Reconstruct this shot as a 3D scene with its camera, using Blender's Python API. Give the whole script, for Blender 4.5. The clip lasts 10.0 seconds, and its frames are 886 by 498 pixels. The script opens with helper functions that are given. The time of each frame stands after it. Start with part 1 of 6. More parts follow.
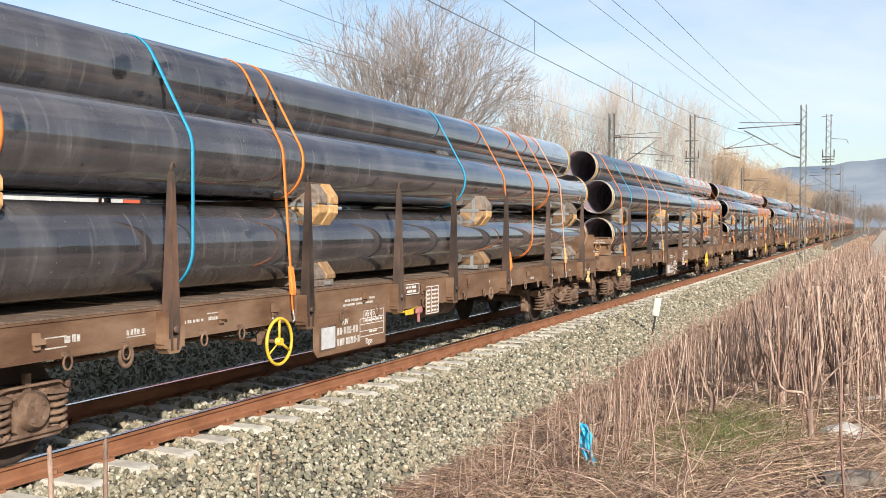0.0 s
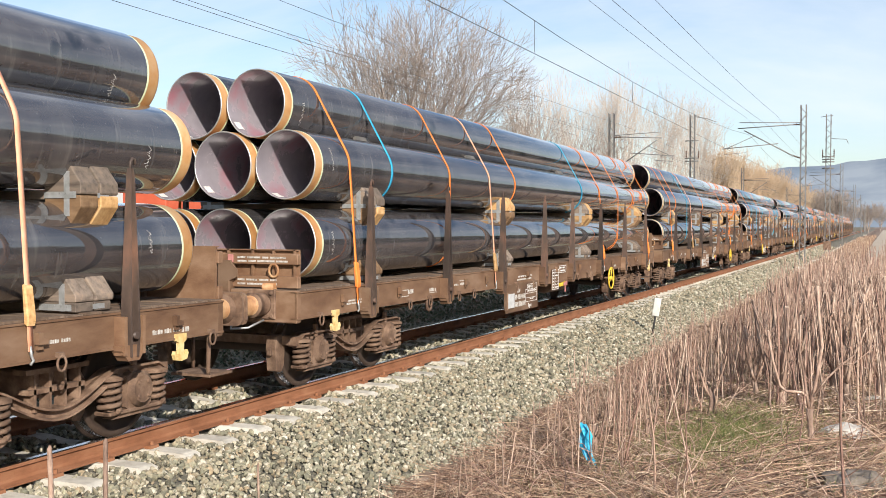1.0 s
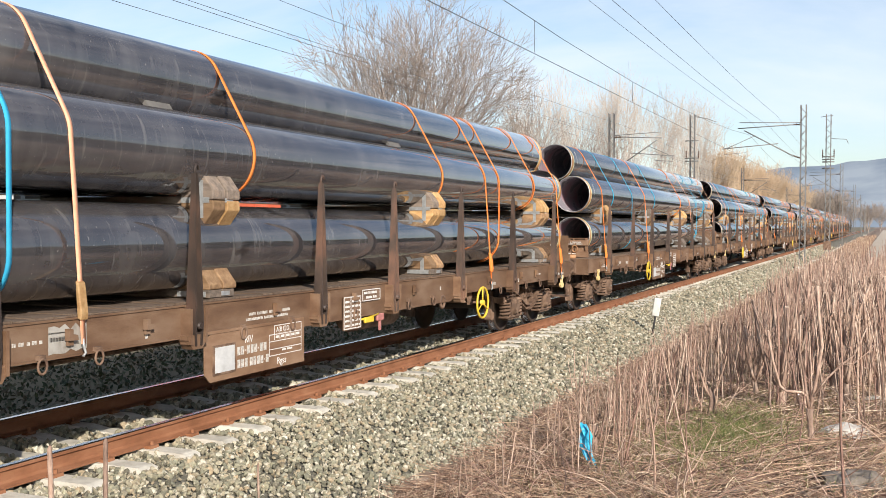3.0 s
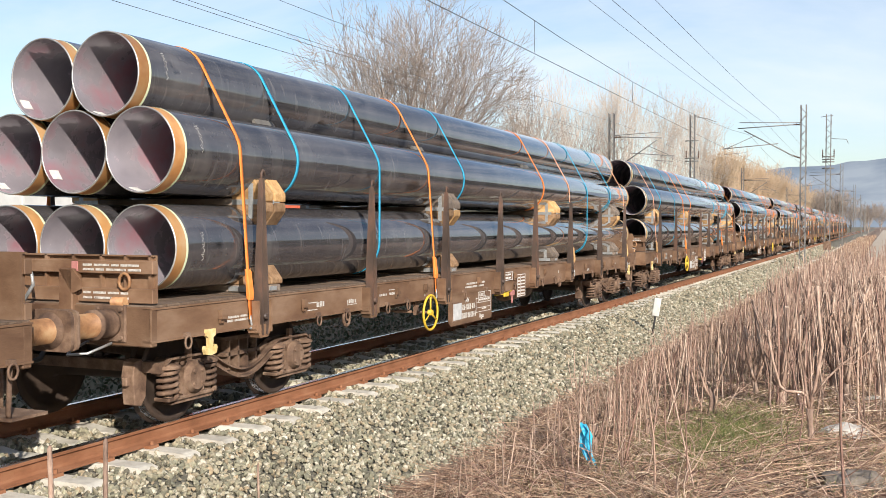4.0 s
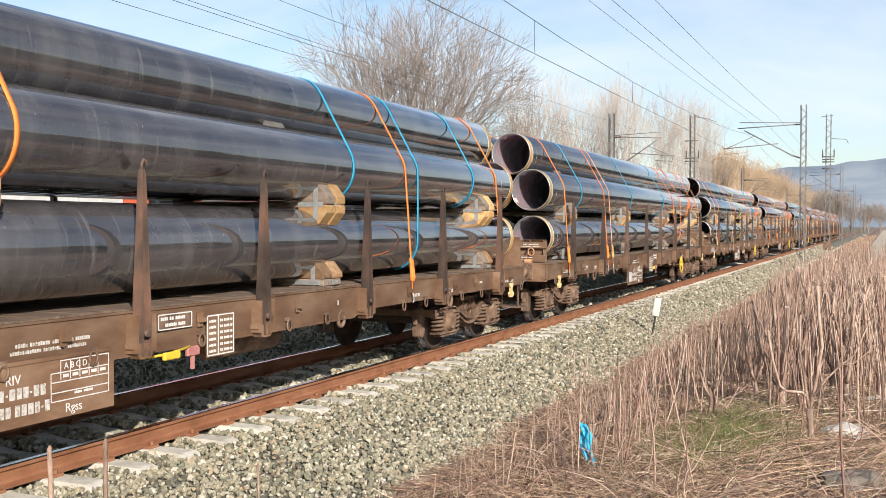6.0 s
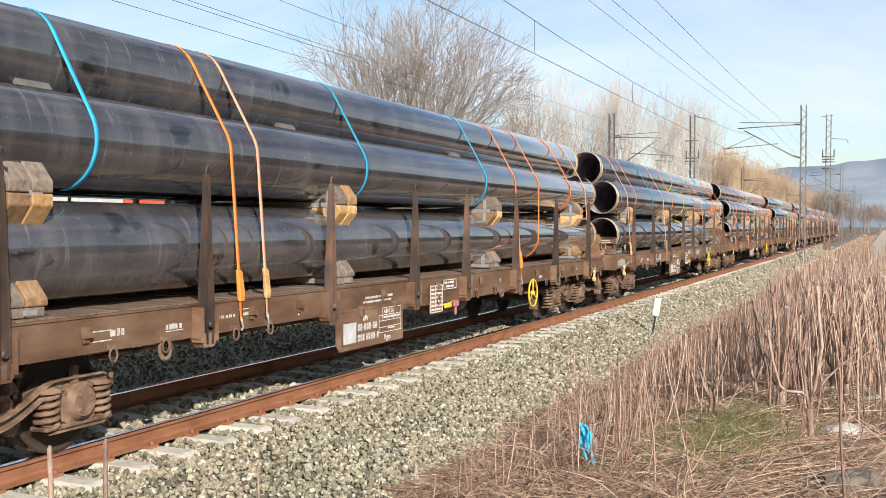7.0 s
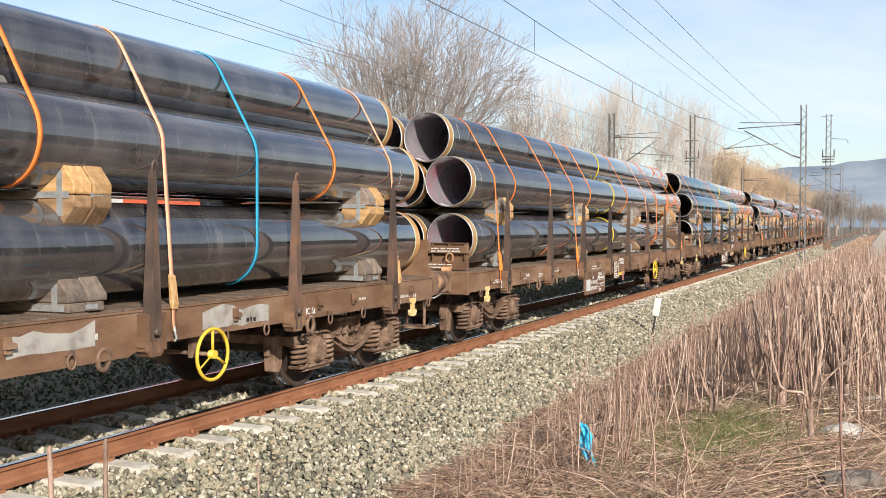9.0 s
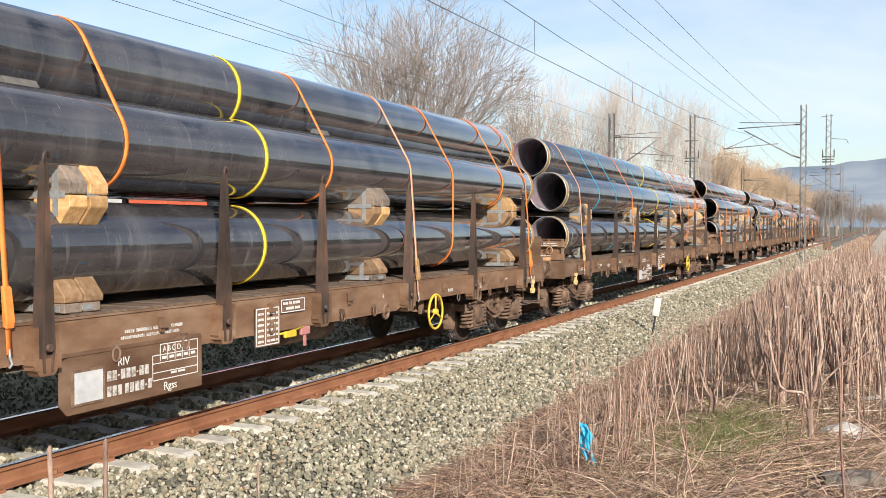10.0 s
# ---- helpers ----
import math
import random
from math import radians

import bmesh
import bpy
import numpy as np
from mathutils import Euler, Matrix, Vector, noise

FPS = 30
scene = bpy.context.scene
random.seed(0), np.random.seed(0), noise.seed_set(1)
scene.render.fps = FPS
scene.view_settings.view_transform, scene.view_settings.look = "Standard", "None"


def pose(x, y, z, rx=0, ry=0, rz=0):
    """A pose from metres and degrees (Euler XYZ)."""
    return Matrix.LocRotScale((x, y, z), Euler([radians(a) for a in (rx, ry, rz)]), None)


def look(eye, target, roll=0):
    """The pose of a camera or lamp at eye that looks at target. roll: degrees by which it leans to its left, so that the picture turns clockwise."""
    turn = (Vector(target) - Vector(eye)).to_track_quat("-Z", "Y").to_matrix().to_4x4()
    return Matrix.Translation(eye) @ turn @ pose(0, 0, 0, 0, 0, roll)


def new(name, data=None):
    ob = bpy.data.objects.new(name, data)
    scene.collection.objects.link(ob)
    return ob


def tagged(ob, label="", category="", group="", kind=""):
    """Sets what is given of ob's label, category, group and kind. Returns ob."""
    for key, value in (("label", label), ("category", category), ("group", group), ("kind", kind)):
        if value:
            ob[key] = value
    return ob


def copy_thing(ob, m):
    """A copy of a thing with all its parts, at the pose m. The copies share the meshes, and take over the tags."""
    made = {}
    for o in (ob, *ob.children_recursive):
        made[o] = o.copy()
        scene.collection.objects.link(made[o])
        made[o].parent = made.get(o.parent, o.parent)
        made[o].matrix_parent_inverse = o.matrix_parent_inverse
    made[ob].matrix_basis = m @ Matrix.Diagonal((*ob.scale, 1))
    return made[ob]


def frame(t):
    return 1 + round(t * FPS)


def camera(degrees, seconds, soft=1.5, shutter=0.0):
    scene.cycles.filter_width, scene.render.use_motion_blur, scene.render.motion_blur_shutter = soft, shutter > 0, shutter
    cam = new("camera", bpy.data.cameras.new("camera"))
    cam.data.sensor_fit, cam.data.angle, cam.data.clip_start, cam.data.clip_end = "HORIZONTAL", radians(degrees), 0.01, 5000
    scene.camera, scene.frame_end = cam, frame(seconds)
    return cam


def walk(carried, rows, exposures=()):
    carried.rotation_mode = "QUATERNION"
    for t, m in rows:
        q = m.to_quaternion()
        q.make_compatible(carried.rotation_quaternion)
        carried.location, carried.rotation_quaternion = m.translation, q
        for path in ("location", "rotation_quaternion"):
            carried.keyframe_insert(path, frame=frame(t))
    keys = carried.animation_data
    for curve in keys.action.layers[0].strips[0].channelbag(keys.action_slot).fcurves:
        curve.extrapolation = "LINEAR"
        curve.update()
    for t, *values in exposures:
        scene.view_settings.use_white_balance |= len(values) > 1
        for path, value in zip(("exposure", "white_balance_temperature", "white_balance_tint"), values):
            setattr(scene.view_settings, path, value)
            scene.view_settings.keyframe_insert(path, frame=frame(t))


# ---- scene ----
# The camera stands still on the verge; x runs across the track, y along it, z up from the rail head.
EYE = Vector((6.309, 0.0, 1.900))
cam = camera(47.14, 10.0, soft=0.6)
_yaw, _pitch = radians(23.336), radians(1.367)
AIM = EYE + 20 * Vector((-math.sin(_yaw) * math.cos(_pitch), math.cos(_yaw) * math.cos(_pitch), -math.sin(_pitch)))
walk(cam, [(0.0, look(EYE, AIM, 0.185)), (10.0, look(EYE, AIM, 0.185))])

# ---- world, sun, exposure ----
SUN_ELEVATION, SUN_AZIMUTH = 26.0, 136.0   # azimuth clockwise from +y, so the sun stands behind the camera's right shoulder
scene.view_settings.exposure = 0.38


def make_world():
    w = bpy.data.worlds.new("sky_world")
    scene.world = w
    w.use_nodes = True
    nt = w.node_tree
    nt.nodes.clear()
    out = nt.nodes.new("ShaderNodeOutputWorld")
    bg = nt.nodes.new("ShaderNodeBackground")
    sky = nt.nodes.new("ShaderNodeTexSky")
    sky.sky_type, sky.sun_disc = "NISHITA", False
    sky.sun_elevation, sky.sun_rotation = radians(SUN_ELEVATION), radians(SUN_AZIMUTH)
    sky.air_density, sky.dust_density, sky.ozone_density = 1.0, 0.8, 2.0
    tc = nt.nodes.new("ShaderNodeTexCoord")
    mp = nt.nodes.new("ShaderNodeMapping")
    mp.inputs["Scale"].default_value = (1.0, 1.0, 3.2)
    n1 = nt.nodes.new("ShaderNodeTexNoise")
    n1.inputs["Scale"].default_value, n1.inputs["Detail"].default_value, n1.inputs["Roughness"].default_value = 1.7, 9.0, 0.58
    n1.inputs["Distortion"].default_value = 0.5
    ramp = nt.nodes.new("ShaderNodeValToRGB")
    ramp.color_ramp.elements[0].position, ramp.color_ramp.elements[1].position = 0.45, 0.84
    mix = nt.nodes.new("ShaderNodeMixRGB")
    mix.inputs["Color2"].default_value = (6.3, 6.7, 7.4, 1)
    nt.links.new(tc.outputs["Generated"], mp.inputs["Vector"])
    nt.links.new(mp.outputs["Vector"], n1.inputs["Vector"])
    nt.links.new(n1.outputs["Fac"], ramp.inputs["Fac"])
    nt.links.new(ramp.outputs["Color"], mix.inputs["Fac"])
    nt.links.new(sky.outputs["Color"], mix.inputs["Color1"])
    nt.links.new(mix.outputs["Color"], bg.inputs["Color"])
    bg.inputs["Strength"].default_value = 0.118
    nt.links.new(bg.outputs["Background"], out.inputs["Surface"])


make_world()
_sun = bpy.data.lights.new("sun", "SUN")
_sun.energy, _sun.angle, _sun.color = 5.0, radians(0.53), (1.0, 0.925, 0.815)
sun = new("sun", _sun)
_az, _el = radians(SUN_AZIMUTH), radians(SUN_ELEVATION)
sun.matrix_world = look(Vector((math.sin(_az) * math.cos(_el), math.cos(_az) * math.cos(_el), math.sin(_el))) * 60, (0, 0, 0))


# ---- materials ----
def surface(name, colours, scale=4.0, rough=(0.6, 0.8), metal=0.0, bump=0.2, fine=60.0, stretch=(1, 1, 1), vary=0.0, island=0.0, detail=6.0,
            specular=0.5, coat=0.0, space="Object"):
    """A material whose colour runs over a noise from the first to the last of the given colours, with finer relief."""
    m = bpy.data.materials.new(name)
    m.use_nodes = True
    nt = m.node_tree
    b = nt.nodes["Principled BSDF"]
    tc, mp = nt.nodes.new("ShaderNodeTexCoord"), nt.nodes.new("ShaderNodeMapping")
    mp.inputs["Scale"].default_value = stretch
    nt.links.new(tc.outputs[space], mp.inputs["Vector"])
    n = nt.nodes.new("ShaderNodeTexNoise")
    n.inputs["Scale"].default_value, n.inputs["Detail"].default_value, n.inputs["Roughness"].default_value = scale, detail, 0.62
    info = nt.nodes.new("ShaderNodeObjectInfo")
    off = nt.nodes.new("ShaderNodeVectorMath")
    off.operation = "MULTIPLY_ADD"
    off.inputs[1].default_value = (37, 53, 71)
    nt.links.new(info.outputs["Random"], off.inputs[0])
    nt.links.new(mp.outputs["Vector"], off.inputs[2])
    nt.links.new(off.outputs["Vector"], n.inputs["Vector"])
    r = nt.nodes.new("ShaderNodeValToRGB")
    e = r.color_ramp.elements
    lo, hi = 0.32, 0.68
    e[0].position, e[1].position = lo, hi
    while len(e) < len(colours):
        e.new(0.5)
    for i, c in enumerate(colours):
        e[i].position = lo + (hi - lo) * i / max(1, len(colours) - 1)
        e[i].color = (*c, 1)
    nt.links.new(n.outputs["Fac"], r.inputs["Fac"])
    col = r.outputs["Color"]
    if vary or island:
        hsv = nt.nodes.new("ShaderNodeHueSaturation")
        src = info.outputs["Random"]
        if island:
            src = nt.nodes.new("ShaderNodeNewGeometry").outputs["Random Per Island"]
        rng = nt.nodes.new("ShaderNodeMapRange")
        rng.inputs["To Min"].default_value, rng.inputs["To Max"].default_value = 1 - (vary or island), 1 + (vary or island)
        nt.links.new(src, rng.inputs["Value"])
        nt.links.new(rng.outputs["Result"], hsv.inputs["Value"])
        nt.links.new(col, hsv.inputs["Color"])
        col = hsv.outputs["Color"]
    nt.links.new(col, b.inputs["Base Color"])
    f = nt.nodes.new("ShaderNodeTexNoise")
    f.inputs["Scale"].default_value, f.inputs["Detail"].default_value = fine, 4.0
    nt.links.new(mp.outputs["Vector"], f.inputs["Vector"])
    rr = nt.nodes.new("ShaderNodeMapRange")
    rr.inputs["From Min"].default_value, rr.inputs["From Max"].default_value = 0.3, 0.7
    rr.inputs["To Min"].default_value, rr.inputs["To Max"].default_value = rough
    nt.links.new(n.outputs["Fac"], rr.inputs["Value"])
    nt.links.new(rr.outputs["Result"], b.inputs["Roughness"])
    if bump:
        bp = nt.nodes.new("ShaderNodeBump")
        bp.inputs["Strength"].default_value, bp.inputs["Distance"].default_value = bump, 0.02
        nt.links.new(f.outputs["Fac"], bp.inputs["Height"])
        nt.links.new(bp.outputs["Normal"], b.inputs["Normal"])
    b.inputs["Metallic"].default_value = metal
    b.inputs["Specular IOR Level"].default_value = specular
    b.inputs["Coat Weight"].default_value = coat
    return m


def stone_material(name, colours, rough=0.85, bump=0.25):
    """Each stone takes one of the given colours by its own island, with grain over it."""
    m = bpy.data.materials.new(name)
    m.use_nodes = True
    nt = m.node_tree
    b = nt.nodes["Principled BSDF"]
    g = nt.nodes.new("ShaderNodeNewGeometry")
    r = nt.nodes.new("ShaderNodeValToRGB")
    e = r.color_ramp.elements
    while len(e) < len(colours):
        e.new(0.5)
    for i, c in enumerate(colours):
        e[i].position = i / (len(colours) - 1)
        e[i].color = (*c, 1)
    nt.links.new(g.outputs["Random Per Island"], r.inputs["Fac"])
    tc = nt.nodes.new("ShaderNodeTexCoord")
    n = nt.nodes.new("ShaderNodeTexNoise")
    n.inputs["Scale"].default_value, n.inputs["Detail"].default_value = 45.0, 5.0
    nt.links.new(tc.outputs["Object"], n.inputs["Vector"])
    rg = nt.nodes.new("ShaderNodeMapRange")
    rg.inputs["From Min"].default_value, rg.inputs["From Max"].default_value = 0.3, 0.7
    rg.inputs["To Min"].default_value, rg.inputs["To Max"].default_value = 0.7, 1.25
    nt.links.new(n.outputs["Fac"], rg.inputs["Value"])
    h = nt.nodes.new("ShaderNodeHueSaturation")
    nt.links.new(r.outputs["Color"], h.inputs["Color"])
    nt.links.new(rg.outputs["Result"], h.inputs["Value"])
    nt.links.new(h.outputs["Color"], b.inputs["Base Color"])
    b.inputs["Roughness"].default_value = rough
    bp = nt.nodes.new("ShaderNodeBump")
    bp.inputs["Strength"].default_value, bp.inputs["Distance"].default_value = bump, 0.01
    nt.links.new(n.outputs["Fac"], bp.inputs["Height"])
    nt.links.new(bp.outputs["Normal"], b.inputs["Normal"])
    return m


def coating_material():
    """Glossy black plastic coat with a dusty film, pale scuffs round the pipe, dull rub marks and a few dark smears."""
    m = surface("black_polyethylene_coating", [(0.036, 0.034, 0.037), (0.052, 0.049, 0.053), (0.082, 0.076, 0.078)], 1.1, (0.03, 0.07), 0, 0.006, 7.0,
                (2.2, 0.7, 2.2), vary=0.2, detail=8, specular=1.0, coat=0.8)
    nt = m.node_tree
    b = nt.nodes["Principled BSDF"]
    col = b.inputs["Base Color"].links[0].from_socket
    rough = b.inputs["Roughness"].links[0].from_socket
    tc = nt.nodes.new("ShaderNodeTexCoord")
    info = nt.nodes.new("ShaderNodeObjectInfo")
    films = (((0.8, 3.2, 0.8), 0.48, 0.8, 0.4, (0.17, 0.16, 0.155), 0.12), ((3.0, 1.7, 3.0), 0.63, 0.69, 0.8, (0.008, 0.008, 0.009), 0.12),
             ((2.2, 14.0, 2.2), 0.6, 0.78, 0.4, (0.23, 0.215, 0.2), 0.3), ((26.0, 34.0, 26.0), 0.68, 0.76, 0.5, (0.3, 0.28, 0.26), 0.3))
    for stretch, lo, hi, amount, tone, dull in films:
        mp, n, r, mix = nt.nodes.new("ShaderNodeMapping"), nt.nodes.new("ShaderNodeTexNoise"), nt.nodes.new("ShaderNodeMapRange"), nt.nodes.new("ShaderNodeMixRGB")
        mp.inputs["Scale"].default_value = stretch
        off = nt.nodes.new("ShaderNodeVectorMath")
        off.operation = "MULTIPLY_ADD"
        off.inputs[1].default_value = (91, 143, 57)
        nt.links.new(info.outputs["Random"], off.inputs[0])
        nt.links.new(tc.outputs["Object"], mp.inputs["Vector"])
        nt.links.new(mp.outputs["Vector"], off.inputs[2])
        nt.links.new(off.outputs["Vector"], n.inputs["Vector"])
        n.inputs["Scale"].default_value, n.inputs["Detail"].default_value = 1.0, 5.0
        r.inputs["From Min"].default_value, r.inputs["From Max"].default_value, r.inputs["To Max"].default_value = lo, hi, amount
        nt.links.new(n.outputs["Fac"], r.inputs["Value"])
        nt.links.new(r.outputs["Result"], mix.inputs["Fac"])
        nt.links.new(col, mix.inputs["Color1"])
        mix.inputs["Color2"].default_value = (*tone, 1)
        col = mix.outputs["Color"]
        add = nt.nodes.new("ShaderNodeMath")
        add.operation = "MULTIPLY_ADD"
        add.inputs[1].default_value = dull
        nt.links.new(r.outputs["Result"], add.inputs[0])
        nt.links.new(rough, add.inputs[2])
        rough = add.outputs["Value"]
    nt.links.new(col, b.inputs["Base Color"])
    nt.links.new(rough, b.inputs["Roughness"])
    return m


BLACK_COAT = coating_material()
RUST_TAN = surface("tan_rust", [(0.22, 0.105, 0.05), (0.36, 0.19, 0.09), (0.44, 0.28, 0.15)], 7, (0.5, 0.75), 0.1, 0.2, 60, vary=0.2)
EPOXY = surface("tan_epoxy_primer", [(0.36, 0.15, 0.045), (0.46, 0.25, 0.1), (0.5, 0.34, 0.19)], 2.6, (0.35, 0.55), 0, 0.05, 50, vary=0.3)
CREAM = surface("pale_green_coating_edge", [(0.62, 0.66, 0.45), (0.5, 0.58, 0.4)], 8, (0.5, 0.6), 0, 0.05)
PIPE_INNER = surface("grey_red_inner_lacquer", [(0.15, 0.138, 0.158), (0.195, 0.175, 0.197), (0.235, 0.1, 0.128)], 1.6, (0.2, 0.34), 0.0, 0.04, 20, vary=0.15, specular=0.9)
STEEL_RIM = surface("bare_steel_bevel", [(0.42, 0.41, 0.4), (0.6, 0.59, 0.57)], 12, (0.35, 0.5), 0.7, 0.05)
WAGON_BROWN = surface("dusty_brown_wagon_paint", [(0.106, 0.053, 0.029), (0.174, 0.098, 0.056), (0.236, 0.15, 0.097)], 2.2, (0.6, 0.85), 0, 0.12, 45, (1, 0.6, 1.6), vary=0.24)
UNDER_BROWN = surface("rusty_brake_dust", [(0.075, 0.042, 0.028), (0.155, 0.094, 0.062), (0.26, 0.172, 0.12)], 6, (0.75, 0.95), 0, 0.3, 70, vary=0.15)
STAKE_BROWN = surface("worn_dark_brown_stake_paint", [(0.035, 0.024, 0.02), (0.068, 0.046, 0.036), (0.15, 0.078, 0.052)], 3.0, (0.5, 0.8), 0.0, 0.12, 50, (1, 1, 0.5), vary=0.4)
DECK_WOOD = surface("weathered_deck_boards", [(0.09, 0.058, 0.038), (0.155, 0.105, 0.073), (0.21, 0.155, 0.115)], 5, (0.8, 0.95), 0, 0.3, 80, (0.3, 4, 1), vary=0.2)
WHEEL_STEEL = surface("rusty_wheel_steel", [(0.04, 0.027, 0.021), (0.075, 0.05, 0.037)], 5, (0.6, 0.85), 0.3, 0.1)
TREAD = surface("bright_running_steel", [(0.5, 0.5, 0.51), (0.68, 0.68, 0.7)], 10, (0.16, 0.28), 1.0, 0.02)
RAIL_RUST = surface("orange_rail_rust", [(0.17, 0.066, 0.028), (0.24, 0.098, 0.046), (0.29, 0.135, 0.07)], 6, (0.8, 0.95), 0, 0.2, 120, (1, 0.4, 1), space="Object")
CONCRETE = surface("pale_concrete_sleeper", [(0.42, 0.385, 0.33), (0.56, 0.52, 0.45), (0.64, 0.6, 0.53)], 7, (0.85, 0.95), 0, 0.25, 70, vary=0.15)
FRESH_WOOD = surface("fresh_sawn_wood", [(0.36, 0.19, 0.07), (0.5, 0.295, 0.125), (0.6, 0.4, 0.2)], 3, (0.65, 0.8), 0, 0.15, 60, (1, 6, 6), vary=0.35)
# Duller sawn wood; on lower wedges their shade is put into this colour.
DULL_SHADE_WOOD = surface("dull_and_shaded_sawn_wood", [(0.17, 0.092, 0.045), (0.27, 0.16, 0.082), (0.36, 0.23, 0.13)], 3, (0.7, 0.85), 0, 0.2, 60, (1, 6, 6), vary=0.35)
GREY_WOOD = surface("grey_weathered_wood", [(0.1, 0.075, 0.06), (0.19, 0.15, 0.12), (0.27, 0.2, 0.15)], 3, (0.75, 0.9), 0, 0.25, 60, (1, 6, 6), vary=0.3)
GALVANISED = surface("galvanised_plate", [(0.33, 0.34, 0.34), (0.48, 0.49, 0.5)], 20, (0.4, 0.55), 0.5, 0.15, 120)
STRAP_ORANGE = surface("orange_webbing", [(0.8, 0.2, 0.03), (0.92, 0.28, 0.06)], 9, (0.7, 0.85), 0, 0.2, 200, vary=0.08)
STRAP_PALE = surface("faded_salmon_webbing", [(0.74, 0.33, 0.19), (0.82, 0.43, 0.28)], 9, (0.7, 0.85), 0, 0.2, 200, vary=0.08)
STRAP_BLUE = surface("blue_webbing", [(0.02, 0.3, 0.52), (0.035, 0.4, 0.62)], 9, (0.7, 0.85), 0, 0.2, 200, vary=0.1)
STRAP_YELLOW = surface("yellow_webbing", [(0.75, 0.55, 0.03), (0.85, 0.66, 0.06)], 9, (0.7, 0.85), 0, 0.2, 200)
YELLOW = surface("yellow_paint", [(0.6, 0.38, 0.03), (0.74, 0.52, 0.05)], 8, (0.45, 0.65), 0, 0.08, vary=0.1)
PALE_YELLOW = surface("faded_yellow_paint", [(0.55, 0.36, 0.13), (0.7, 0.53, 0.24), (0.76, 0.62, 0.36)], 9, (0.5, 0.7), 0, 0.1)
WHITE = surface("white_marking_paint", [(0.55, 0.53, 0.5), (0.75, 0.73, 0.7)], 20, (0.6, 0.8), 0, 0.1)
WHITE_WORN = surface("worn_white_lettering", [(0.2, 0.16, 0.13), (0.5, 0.47, 0.43), (0.62, 0.6, 0.57)], 30, (0.6, 0.8), 0, 0.1)
PAPER = surface("weathered_paper", [(0.42, 0.42, 0.42), (0.6, 0.6, 0.6)], 9, (0.6, 0.8), 0, 0.1)
PRIMER = surface("pale_grey_primer", [(0.2, 0.175, 0.15), (0.33, 0.31, 0.28), (0.4, 0.38, 0.35)], 5, (0.7, 0.85), 0, 0.1)
GREY_RUBBER = surface("dusty_grey_rubber", [(0.08, 0.075, 0.07), (0.16, 0.15, 0.14)], 8, (0.7, 0.85), 0, 0.1)
PINK = surface("faded_red_paint", [(0.35, 0.13, 0.12), (0.5, 0.22, 0.2)], 10, (0.6, 0.8), 0, 0.1)
DARK_RUBBER = surface("black_rubber", [(0.015, 0.015, 0.015), (0.03, 0.028, 0.027)], 8, (0.6, 0.8), 0, 0.1)
BALLAST_BED = surface("ballast_bed", [(0.06, 0.055, 0.043), (0.13, 0.12, 0.095), (0.22, 0.2, 0.16)], 18, (0.9, 1), 0, 0.9, 26)
BALLAST = stone_material("ballast_stone", [(0.095, 0.088, 0.064), (0.2, 0.192, 0.138), (0.315, 0.29, 0.2), (0.07, 0.066, 0.05), (0.385, 0.335, 0.24), (0.155, 0.155, 0.115), (0.345, 0.265, 0.172), (0.24, 0.235, 0.172), (0.56, 0.515, 0.42), (0.31, 0.26, 0.175), (0.47, 0.44, 0.345)])
SOIL = surface("dry_verge_soil", [(0.115, 0.075, 0.052), (0.225, 0.15, 0.106), (0.32, 0.225, 0.16)], 1.3, (0.9, 1), 0, 0.6, 22)
LAND = surface("winter_field", [(0.085, 0.072, 0.042), (0.16, 0.128, 0.08), (0.115, 0.105, 0.055)], 0.05, (0.95, 1), 0, 0.3, 2)
SAND = surface("sandy_track", [(0.42, 0.34, 0.26), (0.52, 0.44, 0.35)], 1.5, (0.9, 1), 0, 0.3, 20)
GALV_MAST = surface("dull_grey_mast_steel", [(0.16, 0.155, 0.15), (0.26, 0.25, 0.24)], 5, (0.6, 0.8), 0.3, 0.1)
WIRE = surface("dark_wire", [(0.06, 0.06, 0.06), (0.1, 0.095, 0.09)], 5, (0.5, 0.7), 0.4, 0)
CERAMIC = surface("brown_glazed_insulator", [(0.06, 0.03, 0.02), (0.1, 0.05, 0.03)], 5, (0.2, 0.3), 0, 0)


# ---- mesh helpers ----
def link_bm(name, bm, material, parent=None, label="", smooth=False):
    me = bpy.data.meshes.new(name)
    bm.to_mesh(me)
    bm.free()
    if smooth:
        me.shade_smooth()
    for m in (material if isinstance(material, (list, tuple)) else [material]):
        me.materials.append(m)
    ob = new(name, me)
    ob.parent = parent
    return tagged(ob, label)


def part(name, bm, material, parent, label="", smooth=False):
    return link_bm(name, bm, material, parent, label, smooth)


def share(ob, x, y, z, rx=0, ry=0, rz=0):
    """Another piece on the same mesh, under the same parent."""
    o = ob.copy()
    scene.collection.objects.link(o)
    o.parent = ob.parent
    o.matrix_basis = pose(x, y, z, rx, ry, rz)
    return o


